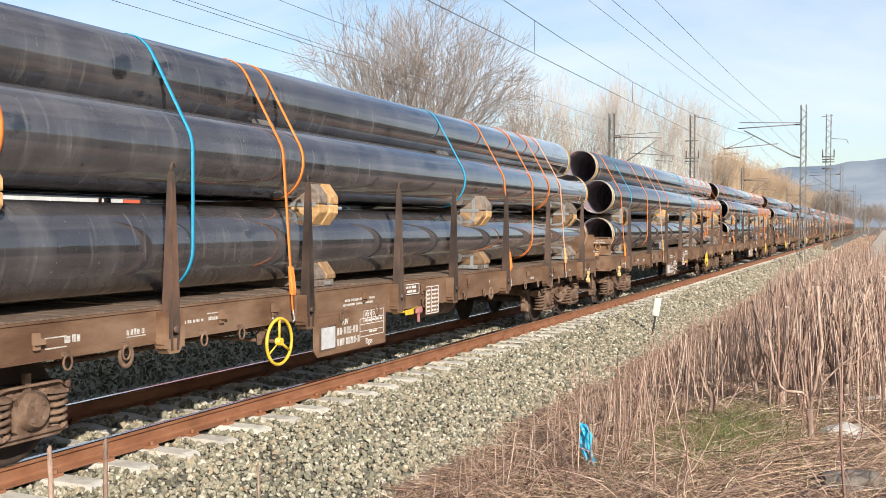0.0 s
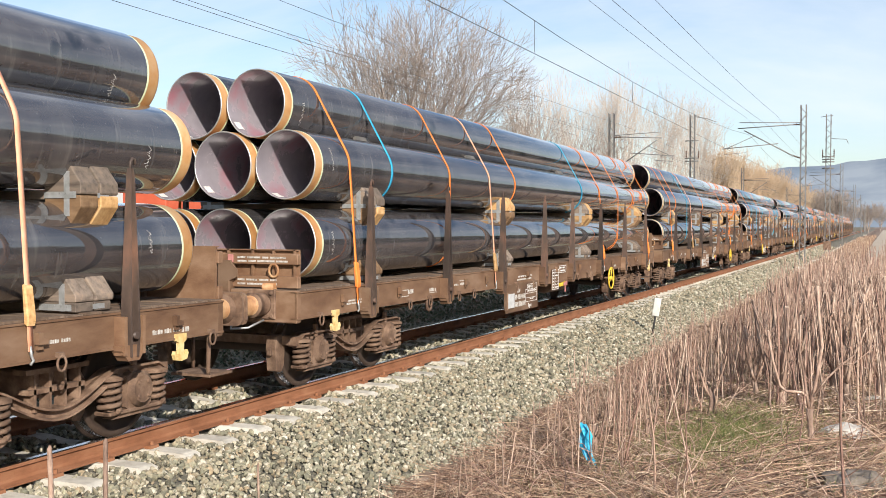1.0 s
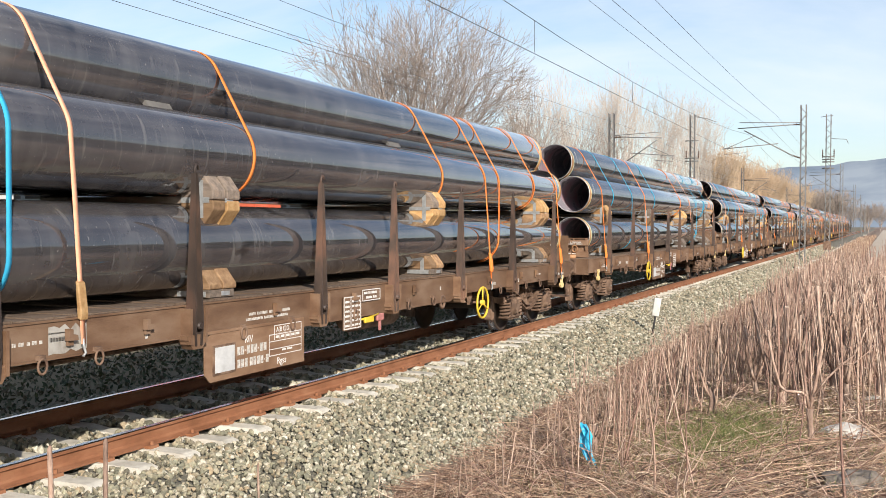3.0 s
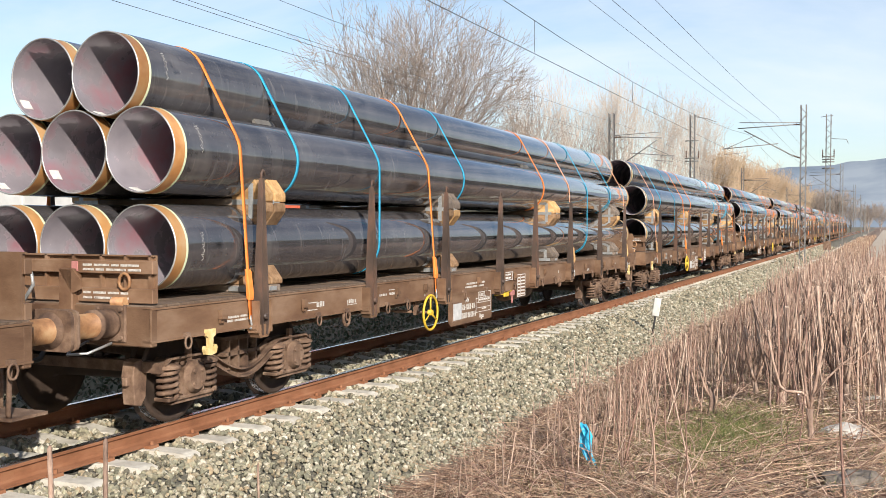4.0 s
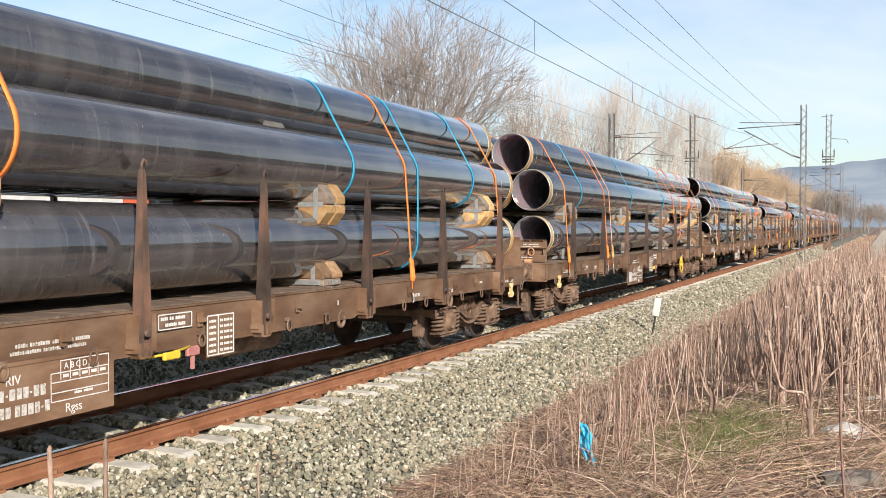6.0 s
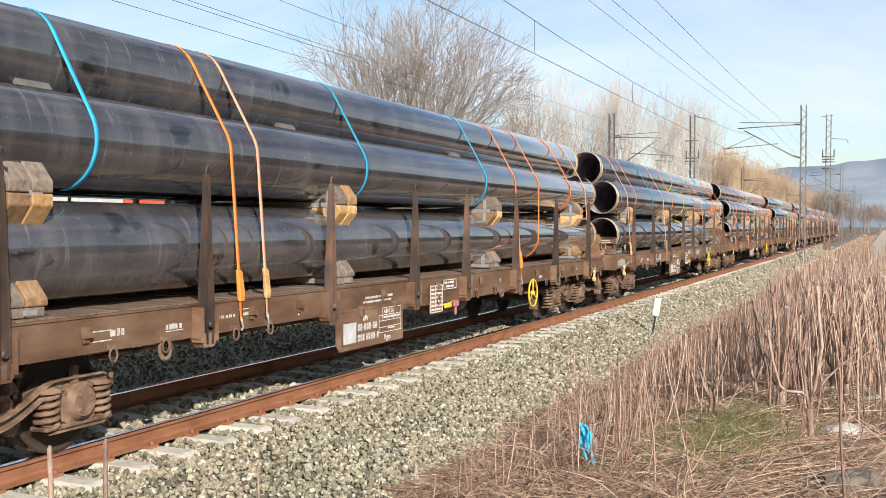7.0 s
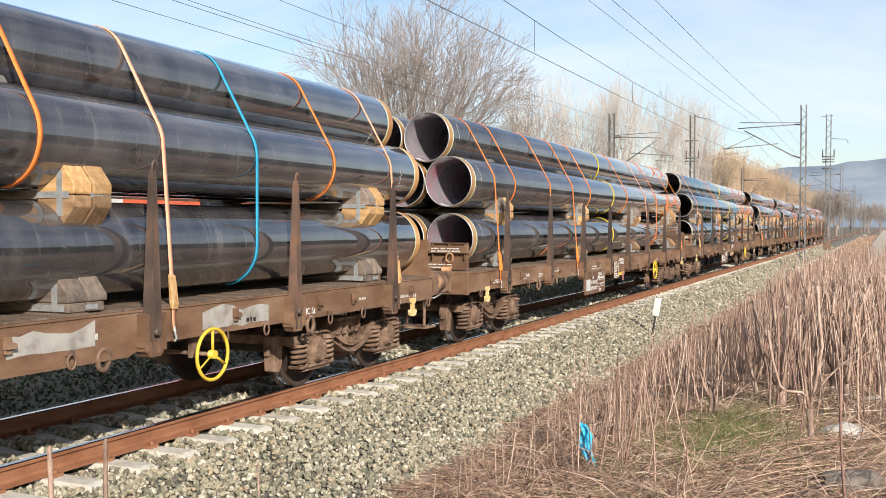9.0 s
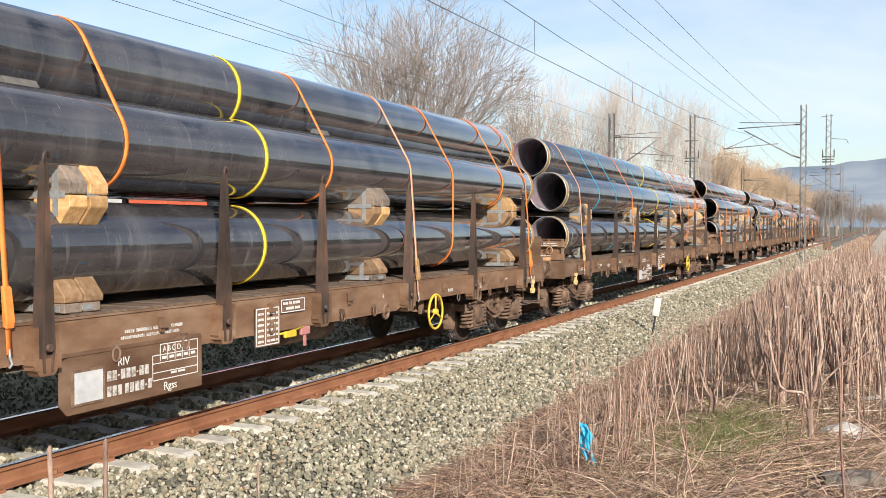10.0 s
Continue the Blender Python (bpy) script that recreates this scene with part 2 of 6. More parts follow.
def add_box(bm, x0, x1, y0, y1, z0, z1, bevel=0.0, m=None, slot=0):
    v = [bm.verts.new((x, y, z)) for x in (x0, x1) for y in (y0, y1) for z in (z0, z1)]
    fs = [bm.faces.new([v[i] for i in q]) for q in ((0, 1, 3, 2), (4, 6, 7, 5), (0, 4, 5, 1), (2, 3, 7, 6), (0, 2, 6, 4), (1, 5, 7, 3))]
    for f in fs:
        f.material_index = slot
    if m is not None:
        bmesh.ops.transform(bm, matrix=m, verts=v)
    if bevel:
        es = list({e for f in fs for e in f.edges})
        bmesh.ops.bevel(bm, geom=es, offset=bevel, segments=1, affect="EDGES", clamp_overlap=True)
    return bm


def box(x0, x1, y0, y1, z0, z1, bevel=0.0):
    return add_box(bmesh.new(), x0, x1, y0, y1, z0, z1, bevel)


def lathe(bm, profile, axis="y", n=24, at=(0, 0, 0), closed=False, slots=None):
    """Turn (radius, place along the axis) pairs round the axis."""
    rings = []
    for r, h in profile:
        ring = []
        for i in range(n):
            a = 2 * math.pi * i / n
            c, s = r * math.cos(a), r * math.sin(a)
            p = {"y": (c, h, s), "x": (h, c, s), "z": (c, s, h)}[axis]
            ring.append(bm.verts.new((p[0] + at[0], p[1] + at[1], p[2] + at[2])))
        rings.append(ring)
    pairs = list(zip(rings, rings[1:])) + ([(rings[-1], rings[0])] if closed else [])
    for k, (a, b) in enumerate(pairs):
        for i in range(n):
            f = bm.faces.new((a[i], a[(i + 1) % n], b[(i + 1) % n], b[i]))
            f.smooth = True
            if slots:
                f.material_index = slots[k]
    if not closed:
        for ring in (rings[0], rings[-1]):
            if (ring[0].co - ring[n // 2].co).length > 1e-4:
                bm.faces.new(ring)
    return bm


def prism(bm, outline, axis, a, b, slot=0):
    """Push a flat outline out along an axis from a to b. The outline is in the other two axes, in xyz order."""
    def place(p, h):
        return {"x": (h, p[0], p[1]), "y": (p[0], h, p[1]), "z": (p[0], p[1], h)}[axis]
    va, vb = [bm.verts.new(place(p, a)) for p in outline], [bm.verts.new(place(p, b)) for p in outline]
    n = len(outline)
    fs = [bm.faces.new(va), bm.faces.new(vb[::-1])] + [bm.faces.new((va[i], vb[i], vb[(i + 1) % n], va[(i + 1) % n])) for i in range(n)]
    for f in fs:
        f.material_index = slot
    bmesh.ops.recalc_face_normals(bm, faces=fs)
    return bm


def tube(bm, points, radius, n=6, closed=False, squash=1.0):
    """A round bar along points; radius is one number or one for each point."""
    pts = [Vector(p) for p in points]
    rad = radius if isinstance(radius, (list, tuple)) else [radius] * len(pts)
    rings, up = [], None
    for i, p in enumerate(pts):
        a = pts[i - 1] if (i or closed) else p
        b = pts[(i + 1) % len(pts)] if (i < len(pts) - 1 or closed) else p
        d = (b - a).normalized()
        if up is None:
            up = d.orthogonal().normalized()
        up = (up - d * up.dot(d)).normalized()
        side = d.cross(up)
        rings.append([bm.verts.new(p + rad[i] * (math.cos(2 * math.pi * k / n) * up + squash * math.sin(2 * math.pi * k / n) * side)) for k in range(n)])
    pairs = list(zip(rings, rings[1:])) + ([(rings[-1], rings[0])] if closed else [])
    for a, b in pairs:
        for k in range(n):
            bm.faces.new((a[k], a[(k + 1) % n], b[(k + 1) % n], b[k])).smooth = True
    if not closed:
        bm.faces.new(rings[0][::-1])
        bm.faces.new(rings[-1])
    return bm


def mesh_from(name, verts, faces, material, parent=None, smooth=False):
    me = bpy.data.meshes.new(name)
    me.from_pydata(verts, [], faces)
    if smooth:
        me.shade_smooth()
    me.materials.append(material)
    ob = new(name, me)
    ob.parent = parent
    return ob


# ---- setting: ground, track ----
def ground_height(x, y):
    n = 0.05 * noise.noise(Vector((x * 0.5, y * 0.5, 3.1))) + 0.02 * noise.noise(Vector((x * 2.1, y * 2.1, 7.7)))
    if x < -3.4:
        return -0.72 + (n if x > -60 else 0)
    if x < 1.7:
        return -0.7
    rise = min(1.0, max(0.0, (x - 2.6) / 2.6))
    return -0.66 + 0.36 * rise * rise * (3 - 2 * rise) + (n if y < 120 else 0.3 * n)


def grid_sheet(name, xs, ys, height, material):
    verts = [(x, y, height(x, y)) for y in ys for x in xs]
    w = len(xs)
    faces = [(j * w + i, j * w + i + 1, (j + 1) * w + i + 1, (j + 1) * w + i) for j in range(len(ys) - 1) for i in range(w - 1)]
    return mesh_from(name, verts, faces, material, smooth=True)


def build_ground():
    xs = [-4000, -1500, -600, -250, -120, -60, -30, -18, -10, -6, -4.2, -3.4, -2.5, 1.69, 2.0] + [2.0 + 0.2 * i for i in range(1, 36)] + [10, 12, 16, 24, 40, 80, 200, 600, 1500, 4000]
    ys = [-4000, -1500, -500, -160, -60, -20] + [-8 + 0.4 * i for i in range(150)] + [54, 58, 64, 72, 82, 95, 110, 130, 160, 200, 260, 350, 500, 800, 1500, 4000]
    g = grid_sheet("ground", xs, ys, ground_height, SOIL)
    g.data.materials.append(LAND)
    for p in g.data.polygons:
        if p.center.x < -4.0 or p.center.x > 16:
            p.material_index = 1
    tagged(g, "dry brown winter verge and fields beside the track", "ground", kind="structure")


def ballast_height(x):
    prof = [(-4.1, -0.75), (-2.4, -0.22), (-2.0, -0.2), (0.55, -0.205), (0.85, -0.23), (2.15, -0.7)]
    for (x0, z0), (x1, z1) in zip(prof, prof[1:]):
        if x0 <= x <= x1:
            return z0 + (z1 - z0) * (x - x0) / (x1 - x0)
    return -0.75


def build_ballast():
    bm = bmesh.new()
    prism(bm, [(-4.1, -0.77), (-2.4, -0.25), (-2.0, -0.23), (0.5, -0.23), (0.8, -0.25), (2.15, -0.74), (2.1, -0.95), (-4.0, -0.95)], "y", -160, 900)
    tagged(link_bm("ballast_bed", bm, BALLAST_BED), "grey-green crushed stone track bed with sloping shoulder", "track bed", kind="structure")


def build_rail(name, x):
    bm = bmesh.new()
    prof = [(-0.075, -0.172), (0.075, -0.172), (0.075, -0.16), (0.02, -0.142), (0.009, -0.12), (0.009, -0.048), (0.034, -0.036), (0.036, -0.008), (0.028, 0.0),
            (-0.028, 0.0), (-0.036, -0.008), (-0.034, -0.036), (-0.009, -0.048), (-0.009, -0.12), (-0.02, -0.142), (-0.075, -0.16)]
    ys = [-160, -40] + [float(i) for i in range(-20, 100, 4)] + [140, 220, 400, 900]
    rings = [[bm.verts.new((x + p[0], y, p[1])) for p in prof] for y in ys]
    n = len(prof)
    for a, b in zip(rings, rings[1:]):
        for i in range(n):
            f = bm.faces.new((a[i], b[i], b[(i + 1) % n], a[(i + 1) % n]))
            f.material_index = 1 if i in (7, 8, 9) else 0
    bmesh.ops.recalc_face_normals(bm, faces=bm.faces[:])
    tagged(link_bm(name, bm, [RAIL_RUST, TREAD]), "rust-orange steel rail with a polished running top", "rail", kind="structure", group="rails of the track")


build_ground()
build_ballast()
build_rail("rail_1", 0.0)
build_rail("rail_2", -1.507)

# ---- the train ----
TRACK_X = -0.753
S0, LONG, SHORT = 22.945, 19.942, 14.36
DECK = 1.19
R_PIPE = 0.406
RUN_T = [0.0, 0.5, 1.0, 1.5, 2.0, 2.5, 4.0, 4.5, 5.0, 5.5, 7.0, 7.5, 8.0, 8.5, 9.0, 9.5, 10.0]
RUN_LAG = [0.01, -0.02, 0.09, -0.01, -0.02, 0.04, 0.03, -0.04, -0.05, 0.03, 0.01, 0.0, -0.04, 0.01, 0.0, 0.01, -0.03]


def travel(t):
    """How far the train has run at t seconds: it gathers speed slowly and surges a little on its couplings."""
    return 0.316 + 13.7986 * t + 0.05338 * t * t - float(np.interp(t, RUN_T, RUN_LAG))


MOVERS = []      # every top-level thing that rides with the train, with its pose at the start


def ride(ob, m):
    ob.matrix_basis = m
    MOVERS.append((ob, m.copy()))
    return ob


def build_bogie(parent, y):
    """A bogie with its frame, springs, axle boxes and two wheelsets; its place is its pivot."""
    bm = bmesh.new()
    side = 0.96
    ys = [-1.28 + 0.08 * i for i in range(33)]
    crown = [0.655 - 0.235 * max(0.0, math.cos(min(1.0, abs(v) / 0.66) * math.pi / 2)) ** 1.3 - (0.05 if abs(v) > 1.2 else 0) for v in ys]
    for sx in (1, -1):
        # side frame: a thin web that dips between the axles, with a flange along its upper and lower edges
        web = list(zip(ys, crown)) + [(v, z - 0.085) for v, z in list(zip(ys, crown))[::-1]]
        prism(bm, web, "x", sx * side - 0.02, sx * side + 0.02)
        for drop in (0.0, 0.08):
            flange = [(v, z - drop) for v, z in zip(ys, crown)] + [(v, z - drop - 0.018) for v, z in list(zip(ys, crown))[::-1]]
            prism(bm, flange, "x", sx * side - 0.09, sx * side + 0.085)
        # bolster end, side bearer and gussets over the dip
        add_box(bm, sx * side - 0.07, sx * side + 0.05, -0.3, 0.3, 0.56, 0.6)
        for gy in (-0.24, -0.08, 0.08, 0.24):
            add_box(bm, sx * side - 0.06, sx * side + 0.05, gy - 0.012, gy + 0.012, 0.42, 0.74)
        add_box(bm, sx * side - 0.08, sx * side + 0.06, -0.34, 0.34, 0.72, 0.76)
        for ay in (-0.9, 0.9):
            for gy in (-0.17, 0.17):
                add_box(bm, sx * side - 0.05, sx * side + 0.05, ay + gy - 0.025, ay + gy + 0.025, 0.36, 0.6)
    add_box(bm, -0.9, 0.9, -0.22, 0.22, 0.5, 0.74, 0.02)
    for ey in (-1.3, 1.3):
        add_box(bm, -1.02, 1.02, ey - 0.05, ey + 0.05, 0.53, 0.63)
    add_box(bm, -0.3, 0.3, -0.3, 0.3, 0.74, 0.86)
    frame_ob = part("bogie", bm, UNDER_BROWN, parent, "rusty brown two-axle bogie")
    frame_ob.matrix_basis = pose(0, y, 0)
    # axle box
    bm = bmesh.new()
    prism(bm, [(-0.17, 0.31), (-0.13, 0.5), (-0.15, 0.56), (-0.08, 0.6), (0.08, 0.6), (0.15, 0.56), (0.13, 0.5), (0.17, 0.31), (0.12, 0.27), (-0.12, 0.27)], "x", -0.1, 0.09)
    lathe(bm, [(0.15, 0.09), (0.155, 0.12), (0.12, 0.14), (0.12, 0.15)], "x", 16, (0, 0, 0.45))
    for a in range(4):
        lathe(bm, [(0.018, 0.15), (0.018, 0.165)], "x", 6, (0, 0.085 * math.cos(a * 1.571 + 0.78), 0.45 + 0.085 * math.sin(a * 1.571 + 0.78)))
    add_box(bm, -0.08, 0.1, -0.37, 0.37, 0.255, 0.29, 0.008)
    prism(bm, [(-0.37, 0.29), (-0.16, 0.29), (-0.16, 0.27), (-0.3, 0.22), (0.3, 0.22), (0.37, 0.255), (0.37, 0.26), (-0.37, 0.26)], "x", -0.05, 0.07)
    add_box(bm, 0.02, 0.06, -0.04, 0.02, 0.6, 0.74)
    abox = part("axle_box", bm, UNDER_BROWN, frame_ob, smooth=False)
    # coil spring with wound turns
    bm = bmesh.new()
    turns, pts = 4.6, []
    for i in range(int(turns * 10) + 1):
        a = 2 * math.pi * i / 10
        pts.append((0.09 * math.cos(a), 0.09 * math.sin(a), 0.29 + 0.27 * i / (turns * 10)))
    tube(bm, pts, 0.022, 5)
    lathe(bm, [(0.05, 0.29), (0.05, 0.56)], "z", 8)
    lathe(bm, [(0.12, 0.555), (0.12, 0.58), (0.06, 0.6)], "z", 12)
    spring = part("spring", bm, UNDER_BROWN, frame_ob)
    first = True
    for sx in (1, -1):
        for ay in (-0.9, 0.9):
            o = abox if first else share(abox, 0, 0, 0)
            o.matrix_basis = pose(sx * 0.97, ay, 0, 0, 0, 0 if sx > 0 else 180)
            for gy in (-0.29, 0.29):
                o = spring if first else share(spring, 0, 0, 0)
                o.matrix_basis = pose(sx * 0.99, ay + gy, 0)
                first = False
    # brake shoes
    bm = bmesh.new()
    prism(bm, [(-0.05, 0.24), (0.04, 0.22), (0.1, 0.3), (0.12, 0.55), (0.04, 0.66), (-0.05, 0.64), (-0.08, 0.5)], "x", -0.07, 0.07)
    add_box(bm, -0.03, 0.03, -0.12, 0.0, 0.42, 0.5)
    bmesh.ops.bevel(bm, geom=bm.edges[:], offset=0.008, segments=1, affect="EDGES")
    shoe = part("brake_shoe", bm, UNDER_BROWN, frame_ob)
    shoe.matrix_basis = pose(0.76, -0.9 - 0.5, 0)
    for sx, ay, tilt in ((-0.76, -1.4, 0), (0.76, 0.4, 0), (-0.76, 0.4, 0)):
        share(shoe, sx, ay, 0)
    # wheelsets
    bm = wheelset_mesh()
    ws = part("wheelset", bm, [WHEEL_STEEL, TREAD], frame_ob, "rusty wheels with polished treads on one axle")
    ws.matrix_basis = pose(0, -0.9, 0.46)
    share(ws, 0, 0.9, 0.46)
    return frame_ob


def wheelset_mesh():
    bm = bmesh.new()
    prof = [(0.085, -1.1), (0.085, -0.84), (0.11, -0.83), (0.115, -0.8), (0.4, -0.79), (0.405, -0.82), (0.455, -0.82), (0.46, -0.80), (0.462, -0.715), (0.49, -0.695), (0.488, -0.685),
            (0.40, -0.685), (0.395, -0.72), (0.13, -0.735), (0.12, -0.66), (0.09, -0.64), (0.08, 0.0)]
    prof += [(r, -h) for r, h in prof[-2::-1]]
    slots = [1 if min(a[0], b[0]) > 0.4595 and max(a[0], b[0]) < 0.464 else 0 for a, b in zip(prof, prof[1:])]
    return lathe(bm, prof, "x", 32, slots=slots)


def build_buffer(parent, x, y, away, mat=None):
    bm = bmesh.new()
    s = away
    lathe(bm, [(0.125, 0.02 * s), (0.125, 0.05 * s), (0.122, 0.06 * s), (0.122, 0.2 * s), (0.135, 0.205 * s), (0.135, 0.235 * s), (0.108, 0.24 * s), (0.106, 0.58 * s), (0.15, 0.605 * s), (0.15, 0.62 * s)],
          "y", 24, slots=[0] * 6 + [1] + [0] * 2)
    # oblong head plate with cut corners, slightly domed
    for k, (gx, gz, y0, y1) in enumerate(((0.225, 0.17, 0.615, 0.645), (0.2, 0.145, 0.645, 0.662))):
        c = 0.06
        o = [(gx - c, -gz), (gx - 0.018, -gz + 0.018), (gx, -gz + c), (gx, gz - c), (gx - 0.018, gz - 0.018), (gx - c, gz), (c - gx, gz), (0.018 - gx, gz - 0.018), (-gx, gz - c), (-gx, c - gz), (0.018 - gx, 0.018 - gz), (c - gx, -gz)]
        prism(bm, o, "y", min(s * y0, s * y1), max(s * y0, s * y1))
    bmesh.ops.recalc_face_normals(bm, faces=bm.faces[:])
    add_box(bm, -0.17, 0.17, -0.02, 0.025, -0.165, 0.165, 0.01)
    for gx in (-0.13, 0.13):
        for gz in (-0.125, 0.125):
            lathe(bm, [(0.02, 0.02 * s), (0.02, 0.045 * s)], "y", 6, (gx, 0, gz))
    b = part("buffer", bm, [UNDER_BROWN, RUST_TAN], parent, "worn brown side buffer")
    b.matrix_basis = pose(x, y, 1.03)


def stake_mesh():
    """A steel stake, broad at its foot, drawn in to its head, with a hook on top."""
    bm = bmesh.new()
    v = []
    for z, w, i0, i1 in ((0.80, 0.046, 0.0, 0.1), (1.0, 0.06, 0.0, 0.105), (1.25, 0.056, 0.0, 0.1), (2.30, 0.024, 0.03, 0.08), (2.36, 0.016, 0.035, 0.072)):
        lip = min(0.016, 0.4 * w)
        web = i0 + 0.4 * (i1 - i0)
        v.append([bm.verts.new((x, y, z)) for x, y in ((i0, -w), (i1, -w), (i1, -w + lip), (web, -w + lip * 1.3), (web, w - lip * 1.3), (i1, w - lip), (i1, w), (i0, w))])
    n = 8
    for a, b in zip(v, v[1:]):
        for i in range(n):
            bm.faces.new((a[i], a[(i + 1) % n], b[(i + 1) % n], b[i]))
    bm.faces.new(v[0][::-1])
    bm.faces.new(v[-1])
    bmesh.ops.recalc_face_normals(bm, faces=bm.faces[:])
    tube(bm, [(0.05, 0.0, 2.34), (0.05, 0.005, 2.41), (0.05, 0.03, 2.44), (0.05, 0.055, 2.43), (0.05, 0.062, 2.39)], 0.013, 5)
    lathe(bm, [(0.03, 0.1), (0.03, 0.125)], "x", 8, (0, 0.0, 0.98))
    return bm


def pocket_mesh():
    bm = bmesh.new()
    prism(bm, [(-0.14, 0.86), (-0.07, 0.77), (0.07, 0.77), (0.14, 0.86), (0.14, 0.9), (-0.14, 0.9)], "x", -0.03, 0.085)
    add_box(bm, -0.02, 0.1, -0.125, -0.095, 0.82, 1.14)
    add_box(bm, -0.02, 0.1, 0.095, 0.125, 0.82, 1.14)
    lathe(bm, [(0.014, -0.13), (0.014, 0.13)], "y", 6, (0.07, 0, 0.84))
    return bm


def ring_mesh():
    bm = bmesh.new()
    pts = [(0.03, 0.045 * math.cos(a), 0.835 + 0.058 * math.sin(a)) for a in [2 * math.pi * i / 12 for i in range(12)]]
    tube(bm, pts, 0.011, 5, closed=True)
    add_box(bm, -0.02, 0.035, -0.03, 0.03, 0.88, 0.92)
    return bm


def text_mesh(body, size, x, y, z, material, parent, name="lettering"):
    """Lettering that reads along +y on a side that faces +x."""
    cu = bpy.data.curves.new("lettering_curve", "FONT")
    cu.body, cu.size, cu.extrude = body, size, 0.0015
    tmp = bpy.data.objects.new("lettering_tmp", cu)
    scene.collection.objects.link(tmp)
    bpy.context.view_layer.update()
    me = bpy.data.meshes.new_from_object(tmp.evaluated_get(bpy.context.evaluated_depsgraph_get()))
    bpy.data.objects.remove(tmp)
    me.materials.clear()
    me.materials.append(material)
    ob = new(name, me)
    ob.parent = parent
    ob.matrix_basis = Matrix.Translation((x, y, z)) @ Matrix(((0, 0, 1, 0), (1, 0, 0, 0), (0, 1, 0, 0), (0, 0, 0, 1)))
    return ob


def bars(bm, x, y, z, widths, h, gap=0.02):
    """Plain bars in place of writing, along +y."""
    for w in widths:
        n = max(1, round(w / (0.8 * h))) if h > 0.015 else 1
        step = w / n
        for i in range(n):
            add_box(bm, x, x + 0.003, y + i * step, y + (i + (0.72 if n > 1 else 1.0)) * step, z, z + h * (1.0, 0.86, 1.0, 0.93)[(i + n) % 4])
        y += w + gap
    return bm


STAKES_LONG = [2.11, 4.50, 6.80, 9.05, 10.88, 13.12, 15.42, 17.75]
STAKES_SHORT = [1.9, 3.9, 6.0, 8.36, 10.46, 12.46]
HALF = 1.32


